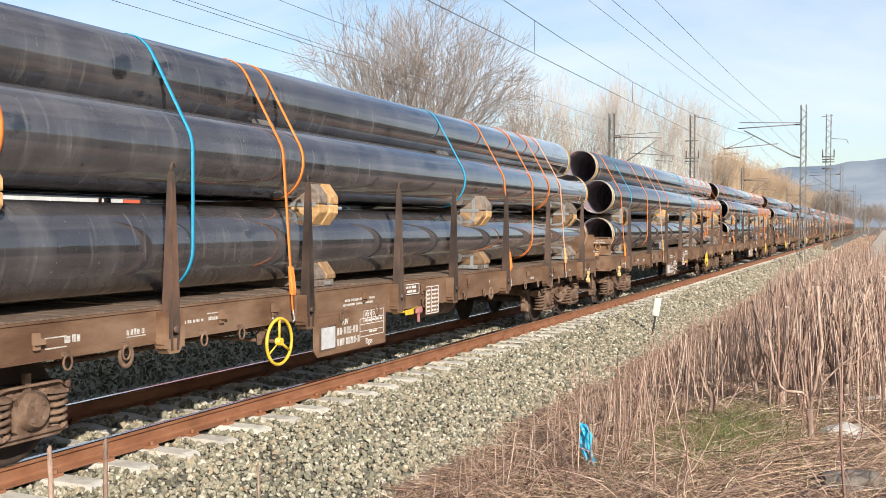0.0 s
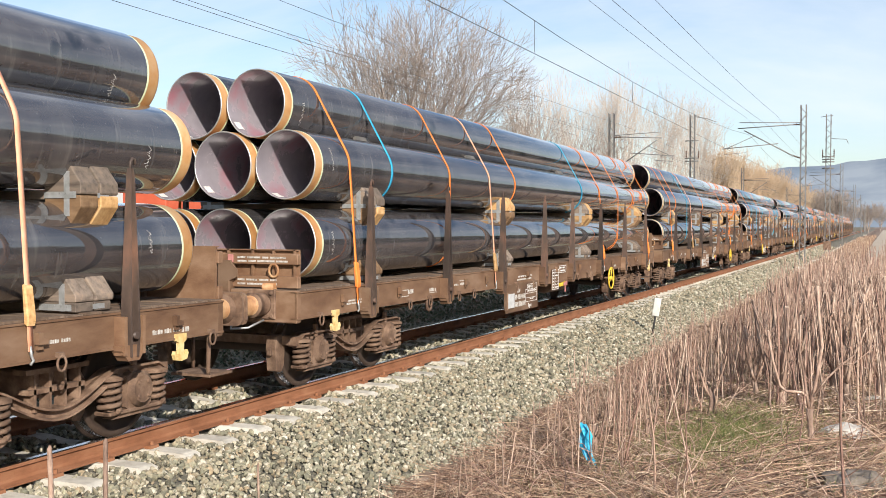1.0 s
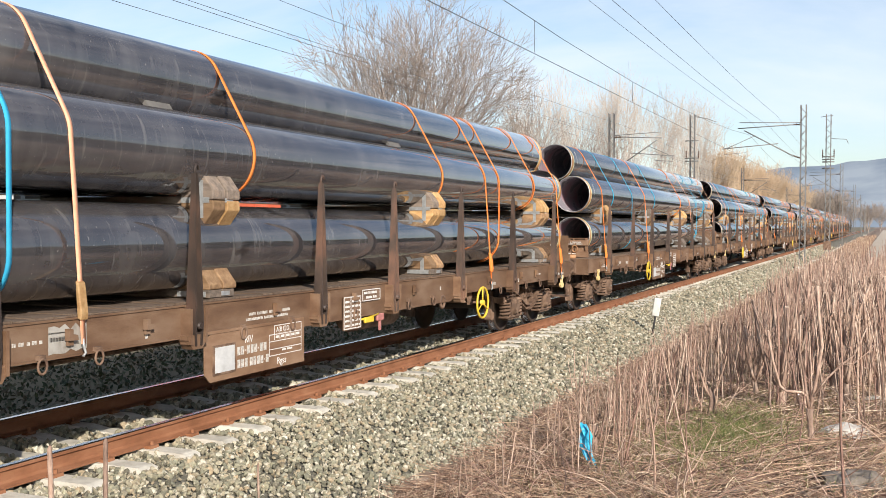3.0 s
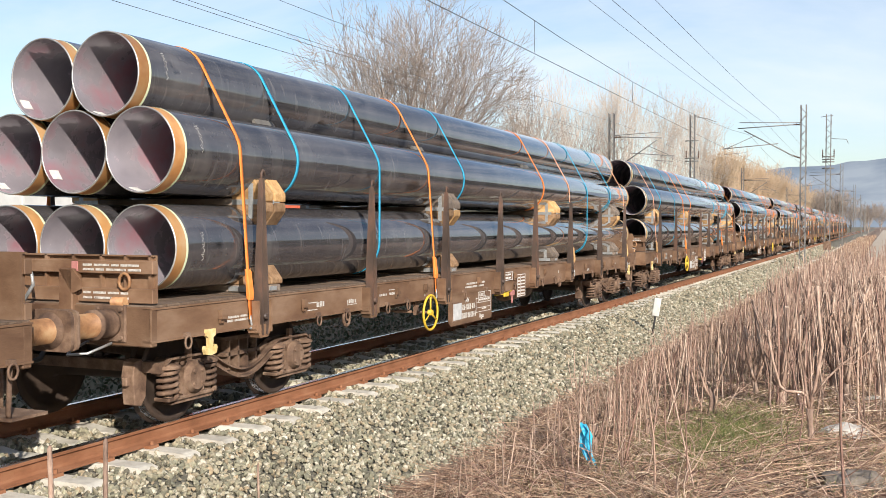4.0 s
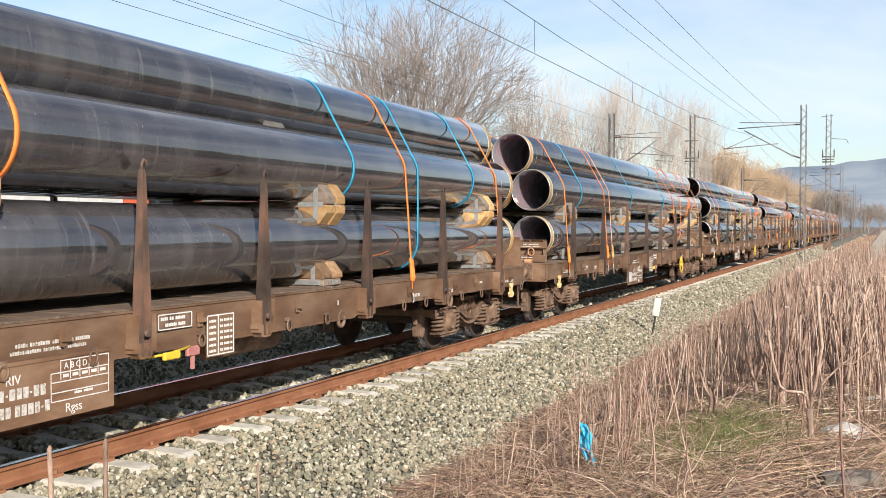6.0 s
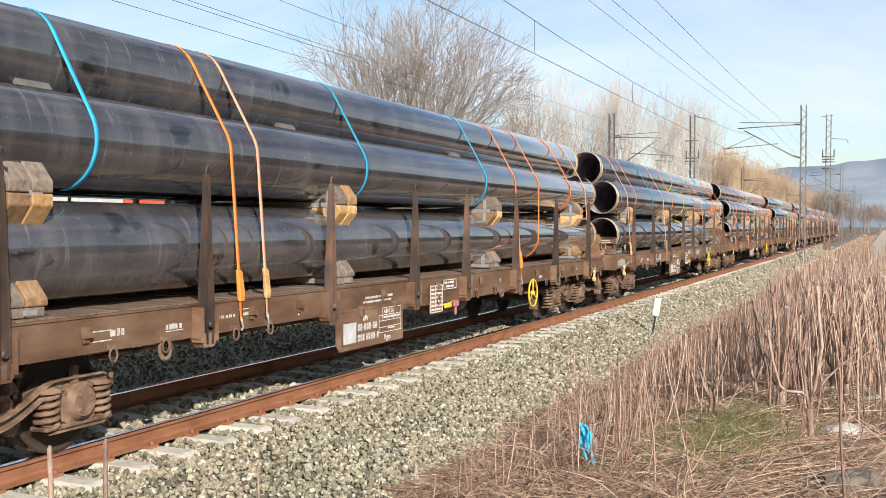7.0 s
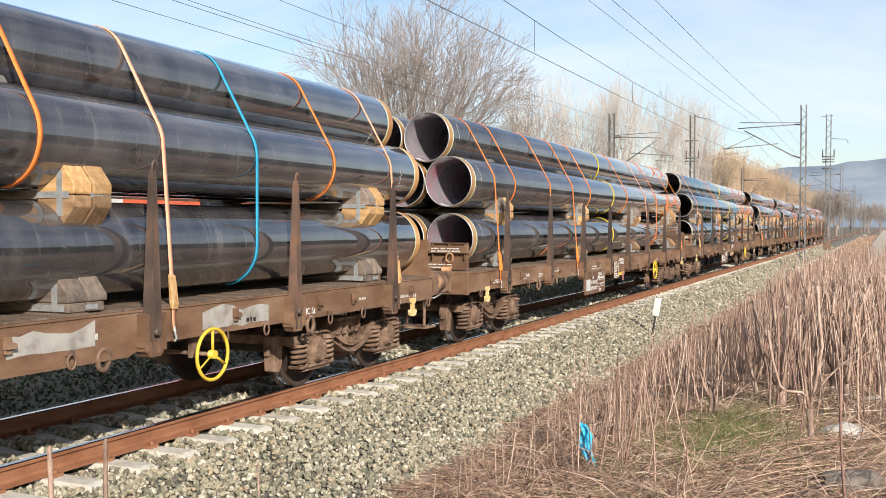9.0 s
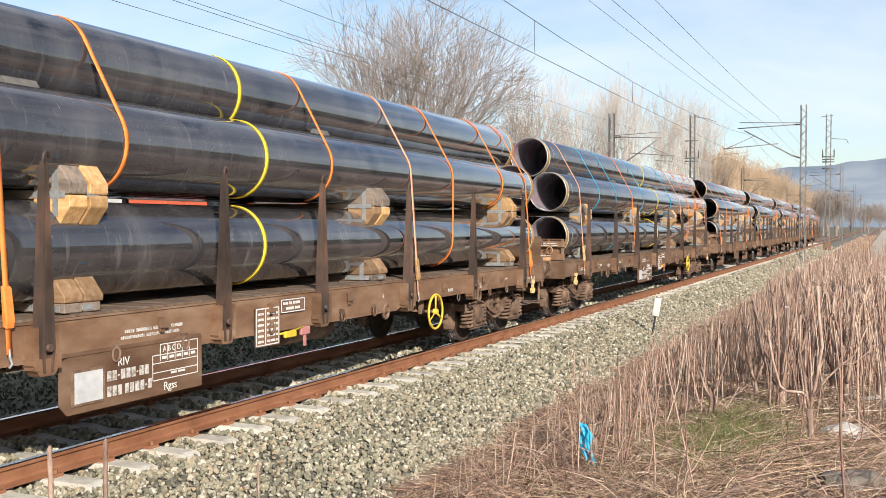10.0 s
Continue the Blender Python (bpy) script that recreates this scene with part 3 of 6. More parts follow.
def build_wagon(length, stakes, long_one, wheel_u=13.9):
    w = new("flat_wagon")
    L = length
    mid = L / 2
    F, B = 0.51, L - 0.82      # where the body begins and ends
    # side beams, deeper between the bogies
    for sx in (1, -1):
        bm = bmesh.new()
        drop = 2.9 if long_one else 2.2
        o = [(F, 1.17), (F, 0.87), (mid - drop - 0.25, 0.87), (mid - drop, 0.79), (mid + drop, 0.79), (mid + drop + 0.25, 0.87), (B, 0.87), (B, 1.17)]
        x0, x1 = sorted((sx * (HALF - 0.012), sx * (HALF - 0.03)))
        prism(bm, o, "x", x0, x1)
        o2 = [(F, 0.885), (mid - drop - 0.25, 0.885), (mid - drop, 0.805), (mid + drop, 0.805), (mid + drop + 0.25, 0.885), (B, 0.885), (B, 0.868), (mid + drop + 0.25, 0.868), (mid + drop, 0.788), (mid - drop, 0.788), (mid - drop - 0.25, 0.868), (F, 0.868)]
        x0, x1 = sorted((sx * HALF, sx * (HALF - 0.1)))
        prism(bm, o2, "x", x0, x1)
        add_box(bm, x0, x1, F, B, 1.155, 1.172)
        part("side_beam", bm, WAGON_BROWN, w, "dusty brown steel side beam")
    bm = bmesh.new()
    add_box(bm, -0.28, 0.28, 0.6, L - 0.9, 0.82, 1.14)
    i = 1.5
    while i < L - 1.4:
        add_box(bm, -1.28, 1.28, i - 0.05, i + 0.05, 0.95, 1.14)
        i += 1.3
    part("underframe", bm, UNDER_BROWN, w)
    # deck boards with open joints, one mesh
    verts, faces = [], []
    y = F + 0.02
    rnd = random.Random(5)
    while y < B - 0.2:
        d = 0.19
        zt = DECK + rnd.uniform(-0.006, 0.006)
        k = len(verts)
        for z in (1.174, zt):
            verts += [(-1.3, y, z), (1.3, y, z), (1.3, y + d, z), (-1.3, y + d, z)]
        faces += [(k, k + 3, k + 2, k + 1), (k + 4, k + 5, k + 6, k + 7), (k, k + 1, k + 5, k + 4), (k + 1, k + 2, k + 6, k + 5), (k + 2, k + 3, k + 7, k + 6), (k + 3, k, k + 4, k + 7)]
        y += d + 0.012
    tagged(mesh_from("deck", verts, faces, DECK_WOOD, w), "weathered wooden deck boards", kind="stuff")
    # headstocks, buffers, couplings, end boards
    for end, y, s in ((0, F, -1), (1, B, 1)):
        bm = box(-1.31, 1.31, min(y, y - s * 0.09), max(y, y - s * 0.09), 0.83, 1.18, 0.012)
        part("headstock", bm, WAGON_BROWN, w)
        for sx in (1, -1):
            build_buffer(w, sx * 0.875, y, s)
        bm = bmesh.new()
        tube(bm, [(0, y, 1.02), (0, y + s * 0.2, 1.02), (0, y + s * 0.32, 1.05), (0, y + s * 0.36, 1.12)], 0.035, 6)
        tube(bm, [(0.05, y + s * 0.2, 1.0), (0.05, y + s * 0.4, 0.85), (0.05, y + s * 0.6, 0.9)], 0.02, 5)
        tube(bm, [(-0.05, y + s * 0.2, 1.0), (-0.05, y + s * 0.4, 0.85), (-0.05, y + s * 0.6, 0.9)], 0.02, 5)
        part("screw_coupling", bm, UNDER_BROWN, w)
        for hx in (0.35, -0.35):
            bm = bmesh.new()
            tube(bm, [(hx, y, 0.98), (hx, y + s * 0.12, 0.95), (hx, y + s * 0.3, 0.72), (hx, y + s * 0.48, 0.7), (hx, y + s * 0.6, 0.86)], 0.025, 6)
            part("brake_hose", bm, DARK_RUBBER, w)
        # folding end board: a plate with an upper and a lower rail, ribs between them and lettering
        eb = y - s * (0.12 if end == 0 else 0.05)
        z0, z1 = (1.205, 1.625) if end == 0 else (1.185, 1.69)
        bm = bmesh.new()
        a0, a1 = sorted((eb, eb - s * 0.02))
        add_box(bm, -1.27, 1.27, a0, a1, z0, z1)
        b0, b1 = sorted((eb, eb + s * 0.075))
        add_box(bm, -1.29, 1.29, b0, b1, z0, z0 + 0.125, 0.006)
        add_box(bm, -1.29, 1.29, b0, b1, z1 - 0.165, z1 - 0.05, 0.006)
        b0, b1 = sorted((eb, eb + s * 0.045))
        for x in (-1.24, -0.92, -0.6, -0.28, 0.04, 0.36, 0.68, 0.95, 1.22):
            add_box(bm, x, x + 0.025, b0, b1, z0, z1)
        add_box(bm, -1.27, 1.27, b0, b1, z1 - 0.012, z1)
        board = part("end_board", bm, WAGON_BROWN, w, "brown ribbed folding end board")
        if end == 0:
            for z, ws in ((z1 - 0.1, (0.1, 0.17, 0.08, 0.2)), (z1 - 0.14, (0.12, 0.09, 0.22, 0.14)), (z0 + 0.075, (0.09, 0.14, 0.12, 0.08)), (z0 + 0.03, (0.1, 0.2, 0.16))):
                bm = bmesh.new()
                x = 0.52
                for ww in ws:
                    add_box(bm, x, x + ww, eb - 0.079, eb - 0.0745, z, z + 0.02)
                    x += ww + 0.025
                part("marking", bm, WHITE_WORN, board, "worn white lettering")
        for hx in (0.5, -0.62):
            b0, b1 = sorted((eb + s * 0.078, eb + s * 0.094))
            part("marker_tag", box(hx - 0.1, hx - 0.03, b0, b1, z1 - 0.15, z1 - 0.06, 0.004), PINK, board, "faded red marker tag")
        bm = bmesh.new()
        tube(bm, [(1.0 + 0.06 * math.cos(v), eb + s * 0.095, z0 + 0.19 + 0.07 * math.sin(v)) for v in [2 * math.pi * i / 12 for i in range(12)]], 0.016, 5, closed=True)
        part("locking_eye", bm, RUST_TAN, board)
        for hx in (0.95, -0.95):
            bm = bmesh.new()
            b0, b1 = sorted((y - s * 0.06, y + s * 0.01))
            add_box(bm, hx - 0.05, hx + 0.05, b0, b1, 1.16, 1.215)
            lathe(bm, [(0.045, hx - 0.07), (0.045, hx + 0.07)], "x", 10, (0, y - s * 0.02, 1.215))
            part("hinge", bm, RUST_TAN, w)
        # post and bent grab rail beside the coupling
        bm = bmesh.new()
        b0, b1 = sorted((y - s * 0.1, y + s * 0.03))
        add_box(bm, 0.3, 0.46, b0, b1, 0.98, 1.5, 0.01)
        prism(bm, [(0.3, 1.5), (0.46, 1.5), (0.56, 1.4), (0.56, 1.32), (0.46, 1.28)], "y", b0, b0 + 0.02)
        part("end_post", bm, WAGON_BROWN, w)
        bm = bmesh.new()
        tube(bm, [(-0.1, y + s * 0.04, 1.16), (0.02, y + s * 0.16, 1.2), (0.18, y + s * 0.2, 1.36), (0.16, y + s * 0.2, 1.46), (0.05, y + s * 0.18, 1.5), (-0.2, y + s * 0.1, 1.5)], 0.016, 6)
        part("grab_rail", bm, GALVANISED, w, "bent grey grab rail")
        bm = bmesh.new()
        tube(bm, [(0.62, y, 0.86), (0.62, y + s * 0.22, 0.8), (0.7, y + s * 0.34, 0.78), (0.9, y + s * 0.32, 0.8), (0.92, y + s * 0.05, 0.86)], 0.013, 5)
        part("shunter_handle", bm, GALVANISED, w, "bent steel shunter's handle")
    # stakes, pockets
    st = part("stake", stake_mesh(), STAKE_BROWN, w, "tapered dark brown steel stake with a top hook")
    pk = part("stake_pocket", pocket_mesh(), WAGON_BROWN, w)
    for i, u in enumerate(stakes):
        for sx in (1, -1):
            rz = 0 if sx > 0 else 180
            for ob in (st, pk):
                if i == 0 and sx == 1:
                    ob.matrix_basis = pose(HALF, u, 0)
                else:
                    share(ob, sx * HALF, u, 0, 0, 0, rz)
    # lashing rings and small hooks along the beams
    rg = part("lashing_ring", ring_mesh(), UNDER_BROWN, w)
    hk = part("lashing_hook", add_box(prism(bmesh.new(), [(-0.04, 1.0), (0.06, 1.0), (0.05, 1.04), (0.0, 1.05), (0.0, 1.09), (-0.04, 1.09)], "x", 0.0, 0.045), 0, 0.02, -0.03, 0.03, 0.96, 1.08), WAGON_BROWN, w)
    rings = [0.97, 3.29, 3.95, 5.0, 5.6, 7.6, 8.5, 9.9, 11.4, 12.2, 14.2, 14.9, 16.2, 17.0, 18.9] if long_one else [1.0, 3.0, 5.0, 7.2, 9.4, 11.4, 13.3]
    hooks = [1.5, 3.0, 5.3, 6.2, 8.2, 9.9, 11.6, 14.4, 16.0, 16.8, 18.4] if long_one else [1.4, 4.6, 6.8, 9.0, 11.0]
    for ob, us, dz in ((rg, rings, 0), (hk, hooks, 0)):
        for i, u in enumerate(us):
            for sx in (1, -1):
                if i == 0 and sx == 1:
                    ob.matrix_basis = pose(HALF, u, dz)
                else:
                    share(ob, sx * HALF, u, dz, 0, 0, 0 if sx > 0 else 180)
    # running gear
    if long_one:
        build_bogie(w, 2.32)
        build_bogie(w, L - 2.63)
    else:
        two_axle_gear(w, L)
    side_fittings(w, L, long_one, wheel_u)
    return w


def two_axle_gear(w, L):
    for y in (L / 2 - 4.0, L / 2 + 4.0):
        bm = bmesh.new()
        for sx in (1, -1):
            for k in range(6):
                h = 0.62 - 0.09 * k
                add_box(bm, sx * 1.05 - 0.06, sx * 1.05 + 0.06, y - h, y + h, 0.62 - 0.018 * k, 0.635 - 0.018 * k)
            prism(bm, [(y - 0.15, 0.3), (y - 0.15, 0.6), (y + 0.15, 0.6), (y + 0.15, 0.3)], "x", sx * 1.05 - 0.1, sx * 1.05 + 0.1)
            for g in (-0.24, 0.24):
                add_box(bm, sx * 0.98 - 0.015, sx * 0.98 + 0.015, y + g - 0.05, y + g + 0.05, 0.28, 0.9)
            for g in (-0.66, 0.66):
                add_box(bm, sx * 1.05 - 0.03, sx * 1.05 + 0.03, y + g - 0.04, y + g + 0.04, 0.6, 0.9)
        gear = part("axle_suspension", bm, UNDER_BROWN, w, "rusty leaf-spring axle suspension")
        ws = part("wheelset", wheelset_mesh(), [WHEEL_STEEL, TREAD], gear)
        ws.matrix_basis = pose(0, y, 0.46)


def hand_wheel(w, y, sx):
    bm = bmesh.new()
    pts = [(0, 0.235 * math.cos(a), 0.235 * math.sin(a)) for a in [2 * math.pi * i / 28 for i in range(28)]]
    tube(bm, pts, 0.018, 6, closed=True)
    for k in range(3):
        a = radians(90 + 120 * k)
        tube(bm, [(0.0, 0, 0), (0, 0.23 * math.cos(a), 0.23 * math.sin(a))], 0.015, 5, squash=0.6)
    lathe(bm, [(0.04, -0.03), (0.04, 0.03)], "x", 10)
    hw = part("hand_wheel", bm, YELLOW, w, "yellow parking brake hand wheel")
    hw.matrix_basis = pose(sx * 1.42, y, 0.70)
    bm = bmesh.new()
    tube(bm, [(sx * 0.3, y, 0.70), (sx * 1.4, y, 0.70)], 0.02, 6)
    add_box(bm, sx * 1.2 - 0.02, sx * 1.2 + 0.02, y - 0.05, y + 0.05, 0.66, 0.9)
    part("brake_shaft", bm, UNDER_BROWN, w)


def side_fittings(w, L, long_one, wheel_u):
    late = wheel_u > L / 2
    bd, rv = (9.62, 10.1) if late else (9.98, 9.3)
    for sx in (1, -1):
        turn = pose(0, 0, 0) if sx > 0 else Matrix.Translation((0, L, 0)) @ pose(0, 0, 0, 0, 0, 180)

        def placed(ob):
            ob.matrix_basis = turn @ ob.matrix_basis
            return ob
        if not long_one:
            pl = placed(part("number_plate", box(HALF, HALF + 0.01, 5.2, 6.6, 0.5, 0.86), WAGON_BROWN, w))
            continue
        # hanging number plate with its card holder, grid and markings
        bm = bmesh.new()
        prism(bm, [(6.98, 0.84), (7.12, 0.88), (8.74, 0.88), (8.74, 0.42), (7.06, 0.42), (6.98, 0.5)], "x", HALF + 0.01, HALF + 0.022)
        add_box(bm, HALF + 0.012, HALF + 0.03, 7.0, 8.72, 0.872, 0.9)
        pl = placed(part("number_plate", bm, WAGON_BROWN, w, "brown hanging plate with white markings"))
        bm = box(HALF + 0.022, HALF + 0.034, 7.1, 7.46, 0.48, 0.76)
        card = part("card_holder", bm, UNDER_BROWN, pl)
        bm = box(HALF + 0.034, HALF + 0.037, 7.125, 7.435, 0.5, 0.74)
        part("paper_card", bm, PAPER, card, "white paper waybill card")
        bm = bmesh.new()
        X = HALF + 0.0215
        for y, z, ws in ((7.5, 0.625, (0.046, 0.046, 0.02, 0.052, 0.046, 0.046, 0.02, 0.05, 0.05)), (7.5, 0.5, (0.046, 0.046, 0.046)), (7.71, 0.5, (0.046, 0.046, 0.05, 0.046, 0.018, 0.046))):
            for k, ww in enumerate(ws):
                add_box(bm, X, X + 0.003, y, y + ww, z + (0.03 if ww < 0.03 else 0.0), z + (0.045 if ww < 0.03 else 0.082))
                y += ww + 0.016
        part("number", bm, WHITE_WORN, pl)
        bm = bmesh.new()
        for z in (0.86, 0.77, 0.70, 0.62, 0.555):
            y0 = 8.06 if z < 0.8 else 8.16
            add_box(bm, X, X + 0.003, y0, 8.68, z - 0.008, z)
        for y in (8.06, 8.16, 8.26, 8.36, 8.46, 8.56, 8.68):
            add_box(bm, X, X + 0.003, y - 0.006, y, 0.71 if y != 8.06 and y != 8.68 else 0.55, 0.86 if y != 8.06 else 0.77)
        bars(bm, X, 8.3, 0.585, (0.08, 0.1), 0.02)
        for y in (8.18, 8.28, 8.38, 8.48, 8.58):
            add_box(bm, X, X + 0.003, y, y + 0.06, 0.725, 0.75)
        part("load_grid", bm, WHITE, pl)
        t1 = text_mesh("RIV", 0.1, HALF + 0.024, 7.62, 0.735, WHITE, pl)
        t2 = text_mesh("Rgss", 0.1, HALF + 0.024, 8.2, 0.455, WHITE, pl)
        t3 = text_mesh("A B C D", 0.07, HALF + 0.024, 8.19, 0.79, WHITE, pl)
        # second board
        bm = box(HALF + 0.01, HALF + 0.02, bd, bd + 0.44, 0.66, 1.06)
        b2 = placed(part("inscription_board", bm, WAGON_BROWN, w, "framed board of white inscriptions"))
        bm = bmesh.new()
        X = HALF + 0.0195
        for z in (0.675, 1.045):
            add_box(bm, X, X + 0.003, bd + 0.015, bd + 0.425, z - 0.006, z + 0.006)
        for y in (bd + 0.015, bd + 0.425, bd + 0.18):
            add_box(bm, X, X + 0.003, y - 0.006, y + 0.006, 0.675, 1.045)
        for r in range(6):
            bars(bm, X, bd + 0.04, 0.70 + 0.056 * r, (0.11,), 0.026)
            bars(bm, X, bd + 0.21, 0.70 + 0.056 * r, (0.05, 0.09, 0.03), 0.026, 0.012)
        part("inscription", bm, WHITE, b2)
        bm = box(HALF + 0.0, HALF + 0.012, rv, rv + 0.48, 0.97, 1.12)
        b3 = placed(part("revision_board", bm, UNDER_BROWN, w, "dark brown panel with white inspection marks"))
        bm = bmesh.new()
        for z in (0.977, 1.107):
            add_box(bm, HALF + 0.0115, HALF + 0.0145, rv + 0.01, rv + 0.47, z - 0.005, z + 0.005)
        for y in (rv + 0.01, rv + 0.47):
            add_box(bm, HALF + 0.0115, HALF + 0.0145, y - 0.005, y + 0.005, 0.977, 1.107)
        bars(bm, HALF + 0.0115, rv + 0.04, 1.055, (0.1, 0.06, 0.14), 0.03, 0.02)
        bars(bm, HALF + 0.0115, rv + 0.1, 1.0, (0.16, 0.1), 0.03, 0.02)
        part("inspection_mark", bm, WHITE, b3)
        # markings painted straight on the beam
        bm = bmesh.new()
        X = HALF - 0.0125
        for y, z, ws, h in ((7.75, 0.99, (0.12, 0.2, 0.22, 0.16), 0.03), (7.7, 0.94, (0.3, 0.18, 0.25), 0.028), (1.62, 0.99, (0.2, 0.12, 0.1), 0.022), (1.62, 0.955, (0.1, 0.2, 0.1), 0.022),
                            (3.3, 0.98, (0.06, 0.1), 0.06), (3.1, 1.03, (0.22,), 0.012), (3.1, 0.95, (0.22,), 0.012), (4.0, 0.97, (0.03, 0.12, 0.03), 0.05), (4.0, 0.95, (0.24,), 0.01),
                            (4.75, 1.0, (0.04, 0.06, 0.03, 0.05, 0.03), 0.03), (5.1, 1.06, (0.24,), 0.012), (5.12, 1.0, (0.2,), 0.035), (14.6, 0.93, (0.05, 0.03, 0.05), 0.05),
                            (16.9, 0.99, (0.12, 0.1), 0.03), (18.5, 0.93, (0.03, 0.05), 0.05), (18.1, 0.94, (0.14, 0.1, 0.1), 0.04), (6.2, 0.92, (0.03,), 0.06), (12.5, 0.97, (0.03,), 0.06)):
            bars(bm, X, y, z, ws, h, 0.02)
        placed(part("beam_marking", bm, WHITE_WORN, w))
        placed(text_mesh("UIC St", 0.1, HALF - 0.0085, 15.66, 0.915, WHITE, w))
        # brake changeover levers below the boards
        bm = bmesh.new()
        tube(bm, [(HALF - 0.1, rv + -0.10, 0.74), (HALF - 0.02, rv + 0.15, 0.75), (HALF, rv + 0.45, 0.79)], 0.014, 5)
        add_box(bm, HALF - 0.03, HALF + 0.01, rv + 0.1, rv + 0.32, 0.7, 0.77, 0.01)
        placed(part("changeover_lever", bm, YELLOW, w, "yellow brake changeover lever"))
        bm = bmesh.new()
        add_box(bm, HALF - 0.03, HALF + 0.01, rv + 0.42, rv + 0.6, 0.7, 0.79, 0.01)
        add_box(bm, HALF - 0.02, HALF + 0.0, rv + 0.49, rv + 0.53, 0.58, 0.7)
        placed(part("release_handle", bm, PINK, w, "faded red brake release handle"))
        # yellow towing hooks
        for y in (1.33, L - 1.48):
            bm = bmesh.new()
            prism(bm, [(y - 0.07, 0.92), (y + 0.07, 0.92), (y + 0.07, 0.86), (y + 0.035, 0.84), (y + 0.03, 0.74), (y + 0.075, 0.73), (y + 0.085, 0.77), (y + 0.1, 0.74), (y + 0.08, 0.69), (y, 0.675),
                       (y - 0.08, 0.69), (y - 0.1, 0.74), (y - 0.085, 0.77), (y - 0.075, 0.73), (y - 0.03, 0.74), (y - 0.035, 0.84), (y - 0.07, 0.86)], "x", HALF - 0.02, HALF + 0.015)
            placed(part("towing_hook", bm, PALE_YELLOW, w, "faded yellow painted towing hook"))
        # large lifting eyes
        for y in (4.0, L - 4.1, 12.6):
            bm = bmesh.new()
            pts = [(HALF - 0.02, y + 0.07 * math.cos(a), 0.8 + 0.085 * math.sin(a)) for a in [2 * math.pi * i / 14 for i in range(14)]]
            tube(bm, pts, 0.024, 6, closed=True)
            placed(part("lifting_eye", bm, UNDER_BROWN, w))
        # shunter's step at the trailing corner
        bm = bmesh.new()
        add_box(bm, 0.85, 1.3, L - 1.02, L - 0.66, 0.46, 0.485)
        tube(bm, [(1.28, L - 1.0, 0.9), (1.28, L - 1.02, 0.52), (1.25, L - 0.98, 0.47)], 0.022, 5)
        tube(bm, [(0.87, L - 0.7, 0.9), (0.87, L - 0.7, 0.47)], 0.018, 5)
        placed(part("shunter_step", bm, UNDER_BROWN, w))
        hand_wheel(w, wheel_u if sx > 0 else L - wheel_u, sx)
    if long_one:
        bm = bmesh.new()
        lathe(bm, [(0.02, 10.5), (0.15, 10.55), (0.19, 10.62), (0.19, 11.75), (0.15, 11.82), (0.02, 11.87)], "y", 16, (0.85, 0, 0.72))
        bmesh.ops.recalc_face_normals(bm, faces=bm.faces[:])
        part("air_tank", bm, UNDER_BROWN, w)
        bm = bmesh.new()
        lathe(bm, [(0.02, 8.9), (0.17, 8.93), (0.17, 9.5), (0.02, 9.55)], "y", 14, (-0.3, 0, 0.7))
        tube(bm, [(-0.3, 9.5, 0.7), (-0.3, 12.6, 0.62), (-0.2, 15.6, 0.6)], 0.03, 6)
        tube(bm, [(0.2, 3.4, 0.62), (0.2, 9.0, 0.66)], 0.025, 6)
        for y in (4.6, 14.6):
            prism(bm, [(y, 0.82), (y + 0.9, 0.82), (y + 0.7, 0.55), (y + 0.2, 0.55)], "x", -0.24, -0.2)
        part("brake_rigging", bm, UNDER_BROWN, w)


